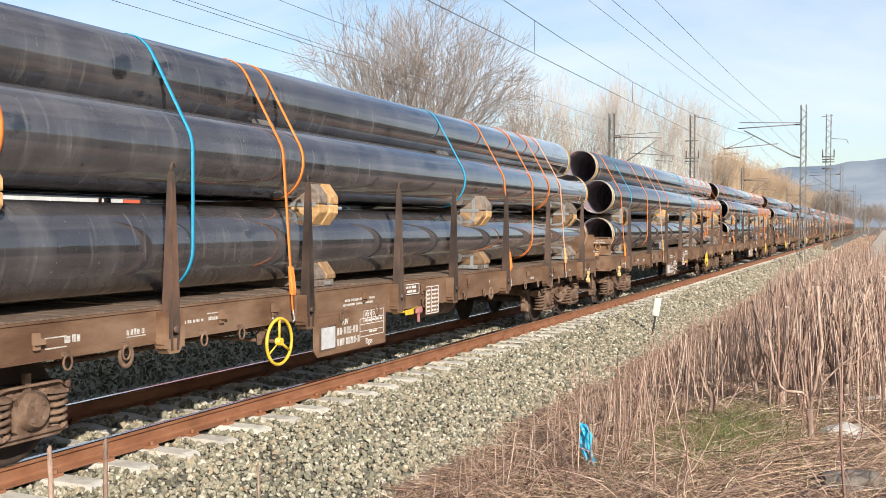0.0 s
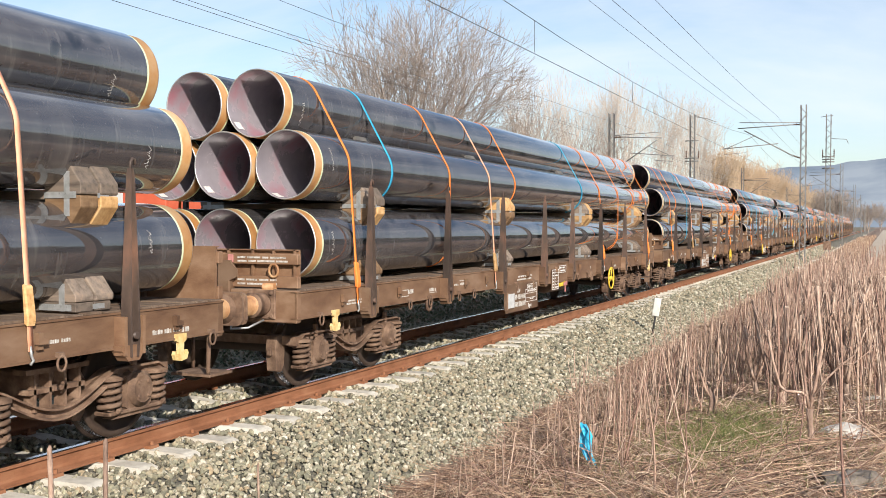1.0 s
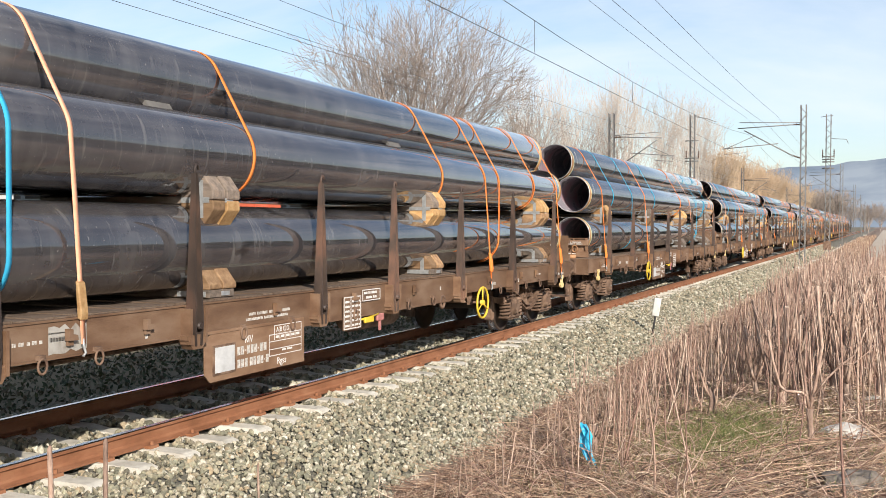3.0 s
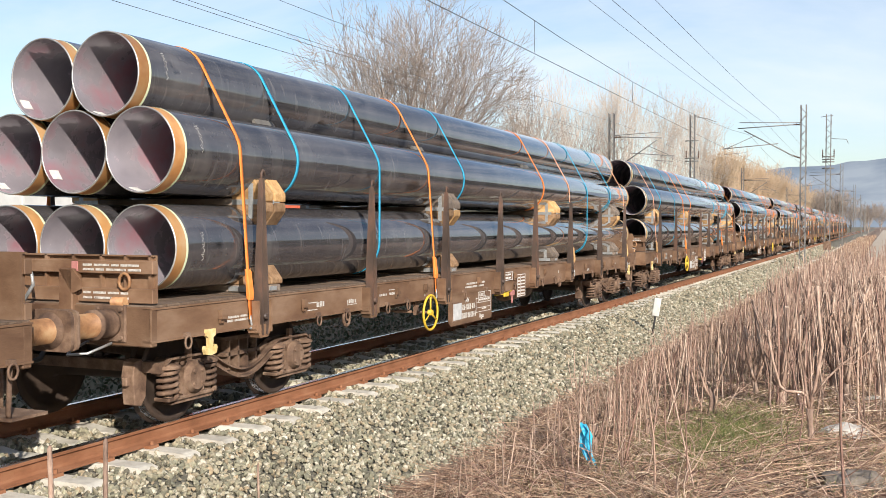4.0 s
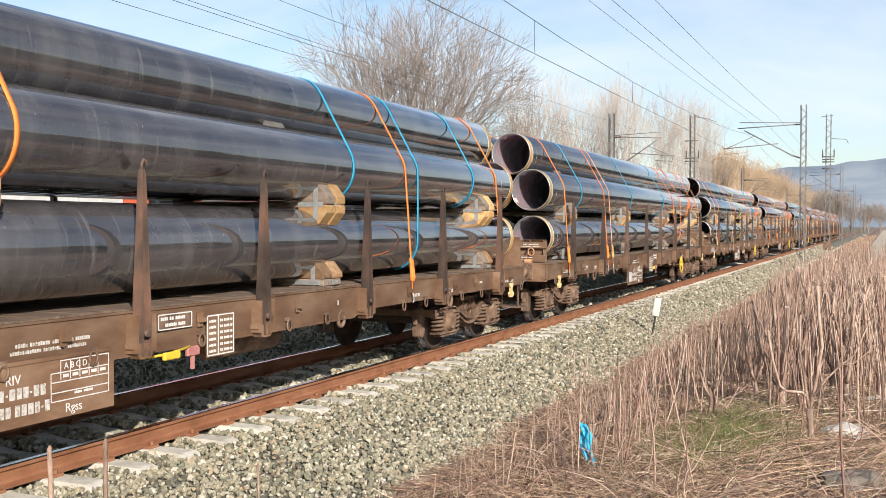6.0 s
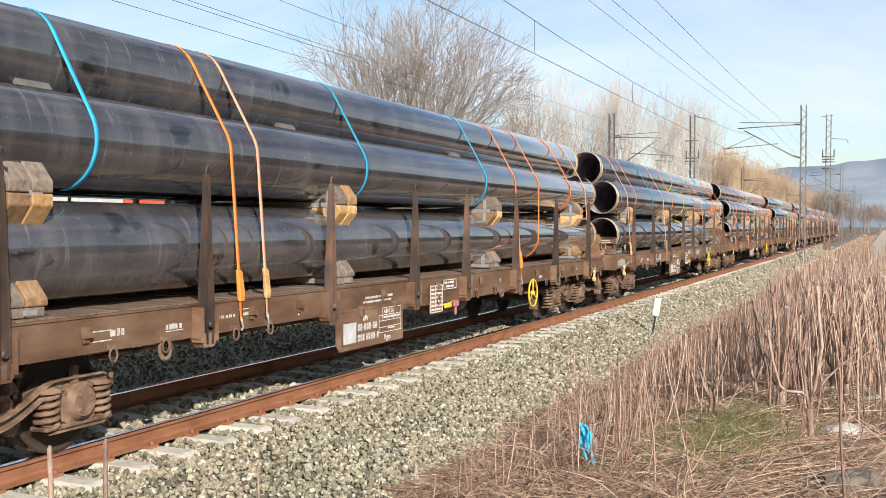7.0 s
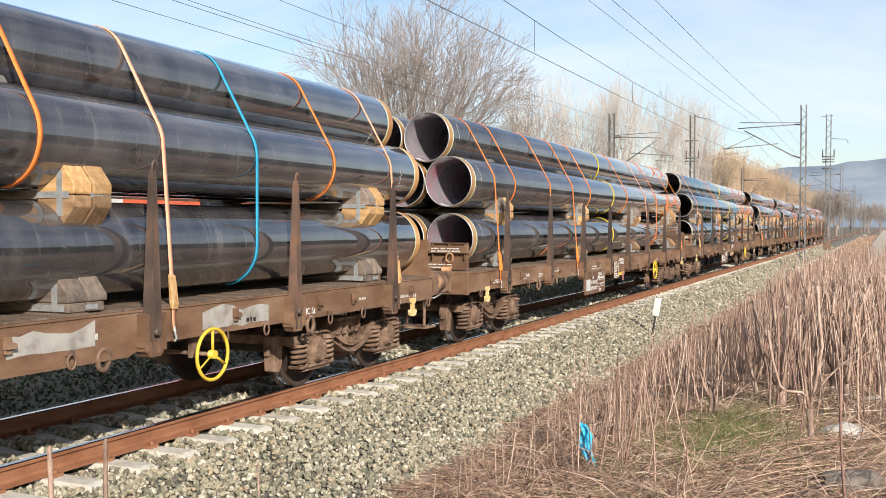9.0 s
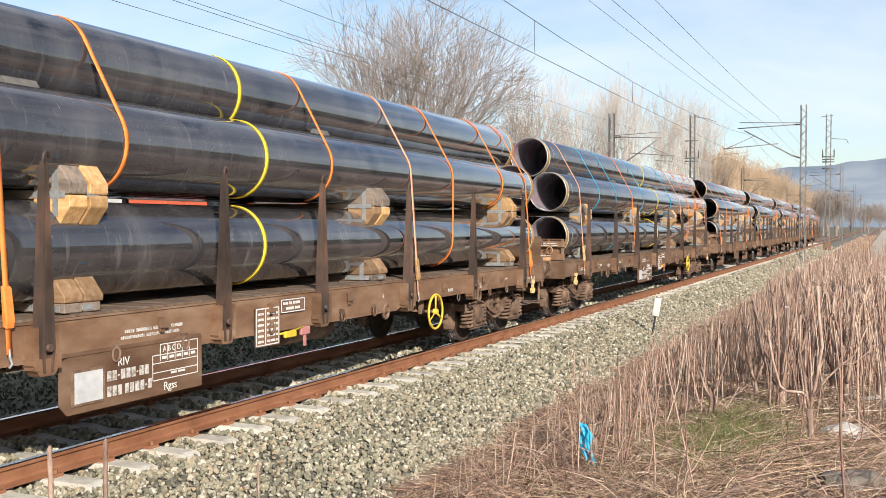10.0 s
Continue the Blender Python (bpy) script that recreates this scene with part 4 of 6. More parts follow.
def build_pipe(length):
    p = new("steel_pipe")
    bm = bmesh.new()
    ri, ro, n = R_PIPE - 0.022, R_PIPE - 0.006, 112
    lathe(bm, [(ri, 0.006), (ro - 0.006, 0.0), (ro, 0.012), (ro, 0.03), (ro, length - 0.03), (ro, length - 0.012), (ro - 0.006, length), (ri, length - 0.006)], "y", n, closed=True,
          slots=[1, 1, 2, 2, 2, 1, 1, 0])
    bmesh.ops.recalc_face_normals(bm, faces=bm.faces[:])
    part("steel_tube", bm, [PIPE_INNER, STEEL_RIM, EPOXY], p, "grey-red lacquered inside with bare steel rim")
    bm = bmesh.new()
    lathe(bm, [(ro, 0.16), (R_PIPE, 0.185), (R_PIPE, length - 0.185), (ro, length - 0.16)], "y", n)
    bmesh.ops.recalc_face_normals(bm, faces=bm.faces[:])
    for f in [f for f in bm.faces if len(f.verts) > 4]:
        bm.faces.remove(f)
    part("black_coating", bm, BLACK_COAT, p, "glossy black polyethylene coating")
    for y0, y1 in ((0.148, 0.176), (length - 0.176, length - 0.148)):
        bm = bmesh.new()
        lathe(bm, [(ro + 0.0015, y0), (ro + 0.003, y0 + 0.004), (ro + 0.0035, y1)], "y", n)
        for f in [f for f in bm.faces if len(f.verts) > 4]:
            bm.faces.remove(f)
        part("coating_edge", bm, CREAM, p, "pale green edge of the coating")
    for y0, a0, n_marks in ((0.4, 14, 4), (length - 0.6, -8, 3)):
        bm = bmesh.new()
        for i in range(3 * n_marks):
            ang = radians(a0 - 3.2 * i)
            tilt = Matrix.Rotation(0.7 * math.sin(i * 2.4 + y0), 4, "X")
            rot = Matrix.Translation((0, y0 + 0.012 * math.sin(i * 1.9), 0)) @ Matrix.Rotation(-ang, 4, "Y") @ Matrix.Translation((R_PIPE, 0, 0)) @ tilt
            add_box(bm, 0.0004, 0.0016, -0.026, 0.026 - 0.014 * (i % 3), -0.0016, 0.0016, 0, rot)
            add_box(bm, 0.0004, 0.0016, 0.006, 0.009, -0.008, 0.007, 0, rot)
        part("chalk_mark", bm, WHITE_WORN, p, "white chalk mark")
    # Thin curved patches on the inner wall near the front rim.
    for k, (a0, deep, mat, word) in enumerate(((222, 0.05, WHITE, "white patch inside the pipe end"), (306, 0.1, FRESH_WOOD, "buff tape inside the pipe end"))):
        bm = bmesh.new()
        rows = []
        for i in range(5):
            ang = radians(a0 + 4 * i)
            c, n2 = math.cos(ang), math.sin(ang)
            rows.append([bm.verts.new((r * c, yy, r * n2)) for r, yy in ((ri - 0.001, deep), (ri - 0.001, deep + 0.12 - 0.05 * k), (ri - 0.004, deep + 0.12 - 0.05 * k), (ri - 0.004, deep))])
        for q0, q1 in zip(rows, rows[1:]):
            for j in range(4):
                bm.faces.new((q0[j], q0[(j + 1) % 4], q1[(j + 1) % 4], q1[j]))
        bm.faces.new(rows[0][::-1])
        bm.faces.new(rows[-1])
        bmesh.ops.recalc_face_normals(bm, faces=bm.faces[:])
        part("paper_label", bm, mat, p, word)
    part("weld_seam", box(-0.012, 0.012, 0.02, length - 0.02, -ri - 0.002, -ri + 0.006), STEEL_RIM, p, "bright weld seam along the inside")
    return tagged(p, "long black coated steel pipe with orange-brown primed ends", "pipe", "pipes on the train")


PIPE_U0 = 0.98
PIPE_SHIFT = {-1: 0.92, 0: 1.03, 1: 0.87, 4: 1.08, 5: 1.02, 6: 0.94}     # how far each wagon's load begins behind its front buffers
Z_LOW, Z_MID = 1.275 + R_PIPE, 2.581
Z_TOP = Z_MID + 2 * R_PIPE * math.sin(radians(60)) + 0.012
PITCH = 2 * R_PIPE + 0.004
LAYERS = [(-PITCH, Z_LOW), (0, Z_LOW), (PITCH, Z_LOW), (-PITCH, Z_MID), (0, Z_MID), (PITCH, Z_MID), (-PITCH / 2, Z_TOP), (PITCH / 2, Z_TOP)]

# wagon starts along the track at the clip's beginning: ten long ones, then five short ones
WAGON_STARTS = [(S0 + k * LONG, True) for k in range(-2, 8)] + [(S0 + 8 * LONG + 0.6 + i * SHORT, False) for i in range(5)]

_label = "brown four-axle flat wagon with steel stakes, loaded with pipes"
_long = tagged(build_wagon(LONG, STAKES_LONG, True), _label, "railway wagon", "wagons of the train")
_long_b = tagged(build_wagon(LONG, STAKES_LONG, True, 6.16), _label, "railway wagon", "wagons of the train")
_short = tagged(build_wagon(SHORT, STAKES_SHORT, False), "short brown two-axle flat wagon with stakes, loaded with pipes", "railway wagon", "wagons of the train")
_pipe_long, _pipe_short = build_pipe(17.9), build_pipe(12.7)
_used = set()


def take(proto, m):
    """The prototype itself the first time, then copies of it; each rides with the train."""
    if proto.name in _used:
        return ride(copy_thing(proto, m), m)
    _used.add(proto.name)
    return ride(proto, m)


def make_train():
    rnd = random.Random(11)
    for i, (y0, is_long) in enumerate(WAGON_STARTS):
        k = i - 2
        take((_long_b if k in (-1, 2, 3) else _long) if is_long else _short, pose(TRACK_X, y0, 0))
        for u0, u1 in {0: ((17.72, 18.3),), 5: ((0.75, 1.75), (11.6, 12.5), (13.9, 15.0), (5.0, 5.9)), 3: ((3.2, 3.5),), 1: ((5.1, 5.5),)}.get(k, ()):
            bm = bmesh.new()
            n = 7
            edge = [(u0 + (u1 - u0) * j / n, 0.9 + rnd.uniform(0, 0.04)) for j in range(n + 1)] + [(u1 - (u1 - u0) * j / n, 1.14 - rnd.uniform(0, 0.09)) for j in range(n + 1)]
            prism(bm, edge, "x", HALF - 0.0118, HALF - 0.0095)
            part("paint_patch", bm, PRIMER, MOVERS[-1][0], "pale grey primer patch")
        for x, z in LAYERS:
            m = pose(TRACK_X + x, y0 + (PIPE_SHIFT.get(k, PIPE_U0) if is_long else 0.85) + rnd.uniform(-0.04, 0.04), z, 0, rnd.uniform(-30, 24), 0)
            take(_pipe_long if is_long else _pipe_short, m)


make_train()


# ---- load securing: timber spacers, lashing straps, pads ----
def spacer(upper, kind=0):
    """Timber laid across the wagon, with wedges against the outer pipes held by steel plates."""
    top = new("timber_spacer")
    zc = 2.128 if upper else 1.235
    bm = bmesh.new()
    reach = 0.88 if upper else 1.257
    add_box(bm, -reach, reach, 0.0, 0.2, zc - 0.036, zc + 0.038, 0.006)
    add_box(bm, -reach, reach, 0.212, 0.4, zc - 0.036, zc + 0.038, 0.006)
    part("cross_beam", bm, GREY_WOOD, top, "grey sawn cross timber")
    lift = 0.003 if upper else 0.041
    # Some feet get the darker wood, which paints in the shade below.
    tops, feet = (((GREY_WOOD, FRESH_WOOD), (FRESH_WOOD, FRESH_WOOD)), ((FRESH_WOOD, FRESH_WOOD), (DULL_SHADE_WOOD, DULL_SHADE_WOOD)), ((GREY_WOOD, GREY_WOOD), (DULL_SHADE_WOOD, FRESH_WOOD)))[kind]
    if not upper:
        tops = ((GREY_WOOD, GREY_WOOD), (GREY_WOOD, DULL_SHADE_WOOD), (DULL_SHADE_WOOD, DULL_SHADE_WOOD))[kind]
    up = [(0.885, zc + lift), (1.25, zc + lift), (1.26, zc + lift + 0.012), (1.26, zc + 0.095), (1.13, zc + 0.262), (1.1, zc + 0.27), (0.885, zc + 0.05)]
    dn = [(x, 2 * zc - z) for x, z in up]
    for sx in (1, -1):
        for outline, mats in ((up, tops), (dn, feet)):
            if outline is dn and not upper:
                continue
            for (y0, y1, grow), mat in zip(((0.0, 0.2, 0.0), (0.213, 0.42, 0.012)), mats):
                bm = bmesh.new()
                o = [(sx * (x + (grow if x > 1.1 else 0)), z) for x, z in outline]
                prism(bm, o, "y", y0, y1)
                bmesh.ops.bevel(bm, geom=bm.edges[:], offset=0.007, segments=1, affect="EDGES")
                part("wedge", bm, mat, top, "sawn timber wedge")
        bm = bmesh.new()
        add_box(bm, sx * 1.12 - 0.028, sx * 1.12 + 0.028, -0.006, -0.001, zc - (0.17 if upper else 0.03), zc + 0.19)
        add_box(bm, sx * 1.05 - 0.16, sx * 1.05 + 0.17, -0.009, -0.005, zc - 0.026, zc + 0.026)
        for q in (-0.12, -0.06, 0.0, 0.06, 0.13):
            lathe(bm, [(0.007, -0.014), (0.007, -0.008)], "y", 6, (sx * 1.05 + q, 0, zc + 0.012))
        part("nail_plate", bm, GALVANISED, top, "galvanised steel nail plate")
        bm = bmesh.new()
        add_box(bm, sx * 1.257, sx * 1.262, 0.19, 0.32, zc - 0.02, zc + 0.02)
        part("side_plate", bm, GALVANISED, top)
    label = "wooden spacer with chamfered wedges between two tiers of pipes" if upper else "wooden bearer with wedges on the wagon deck under the pipes"
    return tagged(top, label, "timber spacer", "timber spacers on the train")


def arc(cx, cz, r, a0, a1, n):
    return [(cx + r * math.cos(radians(a0 + (a1 - a0) * i / n)), cz + r * math.sin(radians(a0 + (a1 - a0) * i / n))) for i in range(n + 1)]


def ribbon(bm, path, half=0.025, thick=0.005, lean=0.0):
    rows = []
    for i, (x, z) in enumerate(path):
        x0, z0 = path[max(0, i - 1)]
        x1, z1 = path[min(len(path) - 1, i + 1)]
        d = Vector((x1 - x0, z1 - z0)).normalized()
        nx, nz = -d.y * thick, d.x * thick
        y = lean * i / len(path)
        rows.append([bm.verts.new(p) for p in ((x, y - half, z), (x, y + half, z), (x + nx, y + half, z + nz), (x + nx, y - half, z + nz))])
    for a, b in zip(rows, rows[1:]):
        for k in range(4):
            f = bm.faces.new((a[k], a[(k + 1) % 4], b[(k + 1) % 4], b[k]))
            f.smooth = k in (0, 2)
    bm.faces.new(rows[0][::-1])
    bm.faces.new(rows[-1])
    bmesh.ops.recalc_face_normals(bm, faces=bm.faces[:])


STRAP_COLOURS = {"o": (STRAP_ORANGE, "orange"), "b": (STRAP_BLUE, "blue"), "p": (STRAP_PALE, "faded salmon-orange")}


def strap(kind, colour):
    """D runs down to the wagon's side, M is tucked under the middle pipe, B under the bottom one."""
    mat, word = STRAP_COLOURS[colour]
    top = new("lashing_strap")
    r = R_PIPE + 0.004
    half = [(0.0, Z_TOP + r)] + arc(PITCH / 2, Z_TOP, r, 90, 30, 8) + arc(PITCH, Z_MID, r, 30, 0, 5)
    if kind == "D":
        tail = [(1.27, 2.0), (1.31, 1.45), (1.345, 0.96)]
    elif kind == "M":
        tail = arc(PITCH, Z_MID, r, -6, -84, 9)
    else:
        tail = arc(PITCH, Z_LOW, r, 0, -84, 9)
    bm = bmesh.new()
    near = half + tail
    path = [(-x, z) for x, z in near[:0:-1]] + near
    ribbon(bm, path)
    part("webbing", bm, mat, top)
    if kind == "D":
        for sx in (1, -1):
            bm = bmesh.new()
            v = [(1.295, 1.46), (1.33, 1.44), (1.362, 1.2), (1.35, 1.14), (1.315, 1.16)]
            prism(bm, [(sx * x, z) for x, z in v], "y", -0.04, 0.045)
            bmesh.ops.bevel(bm, geom=bm.edges[:], offset=0.01, segments=1, affect="EDGES")
            part("ratchet_sleeve", bm, STRAP_ORANGE if colour == "o" else FRESH_WOOD, top, "padded ratchet sleeve")
            bm = bmesh.new()
            tube(bm, [(sx * 1.34, 0, 1.0), (sx * 1.35, 0, 0.93), (sx * 1.345, 0.025, 0.89), (sx * 1.34, 0.0, 0.86)], 0.012, 5)
            part("end_hook", bm, GALVANISED, top)
    where = {"D": "hooked to the wagon", "M": "under the middle tier", "B": "under the bottom tier"}[kind]
    return tagged(top, f"{word} webbing strap over pipes, {where}", "lashing strap", "lashing straps on the train")


def yellow_loop():
    top = new("yellow_sling")
    bm = bmesh.new()
    ribbon(bm, arc(0, 0, R_PIPE + 0.004, 150, -210, 40), 0.03, 0.005)
    part("webbing", bm, STRAP_YELLOW, top)
    return tagged(top, "yellow webbing sling looped round a single pipe", "sling", "yellow slings on the train")


def rubber_pad():
    bm = bmesh.new()
    prism(bm, [(-0.06, -0.02), (0.06, -0.02), (0.072, 0.0), (0.06, 0.02), (-0.06, 0.02)], "y", 0, 0.36)
    p = link_bm("rubber_pad", bm, GREY_RUBBER)
    return tagged(p, "dusty grey rubber pad between two pipes", "pad", "rubber pads on the train")


BASE_PLAN = "1.9Do 2.95Mb 5.0Bo 6.5Dp 7.85Mo 12.0Mb 13.5Do 14.95Bo 17.0Mo 18.35Dp"
STRAP_PLANS = {
    -1: "2.0Do 2.78Mo 5.0Bb 6.55Do 6.95Mo 11.68Mb 13.45Do 14.95Bo 15.95Mo 16.7Dp",
    0: "1.84Do 2.99Mb 4.91Bo 6.56Dp 7.81Mo 12.09Mb 13.56Do 15.3Bo 17.04Mo 18.35Do",
    1: "1.86Do 2.85Mo 4.81Bb 5.43Dp 7.97Mo 12.78Mo 14.5Do 15.14Bo 17.0Mo 18.36Do",
    2: "1.96Do 3.04Mb 5.0Bb 6.52Do 7.84Mb 11.82Mo 13.5Dp 14.88Bb 16.94Mb 18.2Dp",
    3: "1.89Dp 2.84Mb 5.07Bb 6.47Do 7.86Mo 13.05Mb 14.49Do 14.89Bb 16.95Mb 17.95Do",
    4: "1.95Do 3.25Mb 5.1Do 5.56Dp 7.96Mb 12.09Mb 13.5Do 14.8Bo 16.9Mo 18.0Dp",
    5: "2.0Dp 2.99Mo 5.1Bb 6.56Dp 8.02Mo 10.0Y 12.02Mo 13.45Dp 14.92Bb 16.52Mo 18.0Dp",
    6: "1.9Do 2.92Mo 4.95Bo 6.5Do 7.88Mo 10.06Y 11.36Mo 13.5Dp 14.97Bo 17.12Mo 18.3Do",
    7: "1.9Dp 3.55Mb 5.1Bb 6.8Do 8.2Mb 10.0Y 12.0Mb 13.5Dp 15.0Bo 17.0Mo 18.2Dp",
}


def secure_load():
    rnd, pick = random.Random(4), random.Random(9)
    lows, highs = [spacer(False, v) for v in range(3)], [spacer(True, v) for v in range(3)]
    straps = {}
    loop, pad = yellow_loop(), rubber_pad()
    for i, (y0, is_long) in enumerate(WAGON_STARTS):
        k = i - 2
        scale = 1.0 if is_long else 0.68
        for u in ((2.3, 7.2, 12.32, 17.3) if is_long else (2.2, 5.4, 9.2, 11.8)):
            j = rnd.uniform(-0.06, 0.06)
            take(lows[pick.randrange(3)], pose(TRACK_X, y0 + u + j - 0.06, 0))
            take(highs[pick.choice((0, 1, 1, 2))], pose(TRACK_X, y0 + u + j, 0))
        for u in (2.75, 6.85, 11.9) if is_long else (4.0,):
            mx, mz = 0.75 * PITCH + 0.15 * math.cos(radians(30)), (Z_TOP + Z_MID) / 2 + 0.15 * math.sin(radians(30))
            take(pad, pose(TRACK_X + mx, y0 + u + rnd.uniform(-0.2, 0.2), mz, 0, 55, 0))
        plan = STRAP_PLANS.get(k, BASE_PLAN).split()
        for item in plan if is_long else plan[::2]:
            if item.endswith("Y"):
                for x, z in LAYERS[2], LAYERS[5], LAYERS[7]:
                    take(loop, pose(TRACK_X + x, y0 + float(item[:-1]) * scale + rnd.uniform(-0.1, 0.1), z))
                continue
            u, kind, colour = float(item[:-2]) * scale, item[-2], item[-1]
            if (kind, colour) not in straps:
                straps[kind, colour] = strap(kind, colour)
            take(straps[kind, colour], pose(TRACK_X, y0 + u, 0))


secure_load()


# ---- sleepers ----
def build_sleepers():
    bed = bpy.data.objects["ballast_bed"]
    bm = bmesh.new()
    prof = [(-0.13, -0.38), (0.13, -0.38), (0.1, -0.178), (-0.1, -0.178)]
    v = []
    for x, drop in ((-1.335, 0.02), (-1.27, 0.0), (-0.45, 0.0), (-0.25, -0.03), (0.25, -0.03), (0.45, 0.0), (1.27, 0.0), (1.335, 0.02)):
        v.append([bm.verts.new((x, y, z - (abs(drop) if z > -0.3 else 0))) for y, z in prof])
    for a, b in zip(v, v[1:]):
        for k in range(4):
            bm.faces.new((a[k], a[(k + 1) % 4], b[(k + 1) % 4], b[k]))
    bm.faces.new(v[0])
    bm.faces.new(v[-1][::-1])
    bmesh.ops.recalc_face_normals(bm, faces=bm.faces[:])
    for rx in (-0.753, 0.753):
        for s in (-1, 1):
            add_box(bm, rx + s * 0.11 - 0.035, rx + s * 0.11 + 0.035, -0.06, 0.06, -0.178, -0.15, slot=1)
            lathe(bm, [(0.02, -0.16), (0.02, -0.115)], "z", 6, (rx + s * 0.11, 0, 0))
    for f in bm.faces:
        if f.calc_center_median().z > -0.165:
            f.material_index = 1
    first = link_bm("sleeper", bm, [CONCRETE, RAIL_RUST], bed)
    first.matrix_basis = pose(TRACK_X, 6.35, 0)
    for i in range(-22, 215):
        if i:
            share(first, TRACK_X, 6.35 + 0.6 * i, random.uniform(-0.006, 0.006), 0, 0, random.uniform(-0.6, 0.6))


build_sleepers()


# ---- loose ballast stones ----
def scatter_stones():
    rng = np.random.default_rng(3)
    phi = (1 + 5 ** 0.5) / 2
    ico = np.array([(-1, phi, 0), (1, phi, 0), (-1, -phi, 0), (1, -phi, 0), (0, -1, phi), (0, 1, phi), (0, -1, -phi), (0, 1, -phi), (phi, 0, -1), (phi, 0, 1), (-phi, 0, -1), (-phi, 0, 1)]) / 1.9
    tri = np.array([(0, 11, 5), (0, 5, 1), (0, 1, 7), (0, 7, 10), (0, 10, 11), (1, 5, 9), (5, 11, 4), (11, 10, 2), (10, 7, 6), (7, 1, 8),
                    (3, 9, 4), (3, 4, 2), (3, 2, 6), (3, 6, 8), (3, 8, 9), (4, 9, 5), (2, 4, 11), (6, 2, 10), (8, 6, 7), (9, 8, 1)])
    zones = [(0.36, 2.2, 4, 15, 880, 0.0235), (0.36, 2.2, 15, 30, 480, 0.029), (0.36, 2.2, 30, 60, 170, 0.045), (0.36, 2.2, 60, 120, 40, 0.08),
             (-1.42, -0.09, 4, 20, 330, 0.035), (-1.42, -0.09, 20, 50, 130, 0.046), (-4.0, -1.6, 5, 30, 130, 0.045), (0.08, 0.36, 4, 30, 400, 0.03), (2.05, 3.0, 4, 25, 170, 0.028)]
    P, S = [], []
    for x0, x1, y0, y1, dens, size in zones:
        n = int((x1 - x0) * (y1 - y0) * dens)
        p = np.stack([rng.uniform(x0, x1, n), rng.uniform(y0, y1, n), np.zeros(n)], 1)
        if x0 > 2:
            p = p[rng.random(n) > (p[:, 0] - 2.1) / 0.85]
        z = np.array([ballast_height(x) if x < 2.15 else -0.68 for x in p[:, 0]])
        near_sleeper = np.abs((p[:, 1] - 6.35 + 0.3) % 0.6 - 0.3) < 0.135
        over = near_sleeper & (p[:, 0] > -2.1) & (p[:, 0] < 0.61)
        p[:, 2] = z - 0.008 + rng.uniform(-0.012, 0.018, len(p))
        p = p[~over | (rng.random(len(p)) < 0.02)]
        P.append(p)
        S.append(size * (0.55 + 1.0 * rng.random(len(p)) ** 1.6))
    P, S = np.concatenate(P), np.concatenate(S)
    n = len(P)
    shape = ico[None] * rng.uniform(0.6, 1.35, (n, 12, 1)) * np.stack([rng.uniform(0.75, 1.25, n), rng.uniform(0.75, 1.25, n), rng.uniform(0.5, 0.9, n)], 1)[:, None]
    q = rng.normal(size=(n, 4))
    q /= np.linalg.norm(q, axis=1)[:, None]
    w, x, y, z = q.T
    rot = np.stack([1 - 2 * (y * y + z * z), 2 * (x * y - z * w), 2 * (x * z + y * w), 2 * (x * y + z * w), 1 - 2 * (x * x + z * z), 2 * (y * z - x * w),
                    2 * (x * z - y * w), 2 * (y * z + x * w), 1 - 2 * (x * x + y * y)], 1).reshape(n, 3, 3)
    V = np.einsum("nij,nkj->nki", rot, shape) * S[:, None, None] + P[:, None]
    F = tri[None] + 12 * np.arange(n)[:, None, None]
    numpy_mesh("ballast_stones", V.reshape(-1, 3), F.reshape(-1, 3), BALLAST, "loose grey-green and buff crushed ballast stones", "ballast", flat=True)


def numpy_mesh(name, V, F, material, label, category, flat=False):
    me = bpy.data.meshes.new(name)
    k = F.shape[1]
    me.vertices.add(len(V))
    me.vertices.foreach_set("co", V.astype(np.float32).ravel())
    me.loops.add(F.size)
    me.loops.foreach_set("vertex_index", F.astype(np.int32).ravel())
    me.polygons.add(len(F))
    me.polygons.foreach_set("loop_start", np.arange(0, F.size, k, dtype=np.int32))
    me.update(calc_edges=True)
    me.validate()
    if flat:
        me.shade_flat()
    me.materials.append(material)
    return tagged(new(name, me), label, category, kind="stuff")


scatter_stones()

# ---- verge plants ----
STRAW = stone_material("dry_straw", [(0.15, 0.078, 0.052), (0.41, 0.265, 0.175), (0.55, 0.385, 0.265), (0.29, 0.165, 0.115), (0.7, 0.56, 0.42), (0.39, 0.24, 0.17), (0.11, 0.058, 0.042), (0.58, 0.43, 0.305)], 0.8, 0.0)
CANE = stone_material("dry_pinkish_cane_bark", [(0.17, 0.09, 0.068), (0.44, 0.28, 0.215), (0.62, 0.46, 0.36), (0.28, 0.16, 0.125), (0.54, 0.385, 0.29), (0.13, 0.072, 0.055), (0.68, 0.53, 0.42)], 0.75, 0.2)
GRASS = stone_material("green_grass_blades", [(0.09, 0.12, 0.03), (0.15, 0.18, 0.05), (0.22, 0.22, 0.08), (0.3, 0.26, 0.12)], 0.7, 0.0)
BARK = surface("pinkish_tan_shrub_bark", [(0.15, 0.092, 0.068), (0.34, 0.23, 0.175), (0.54, 0.41, 0.325)], 7, (0.75, 0.9), 0, 0.7, 45, (1.6, 1.6, 0.5), vary=0.25)
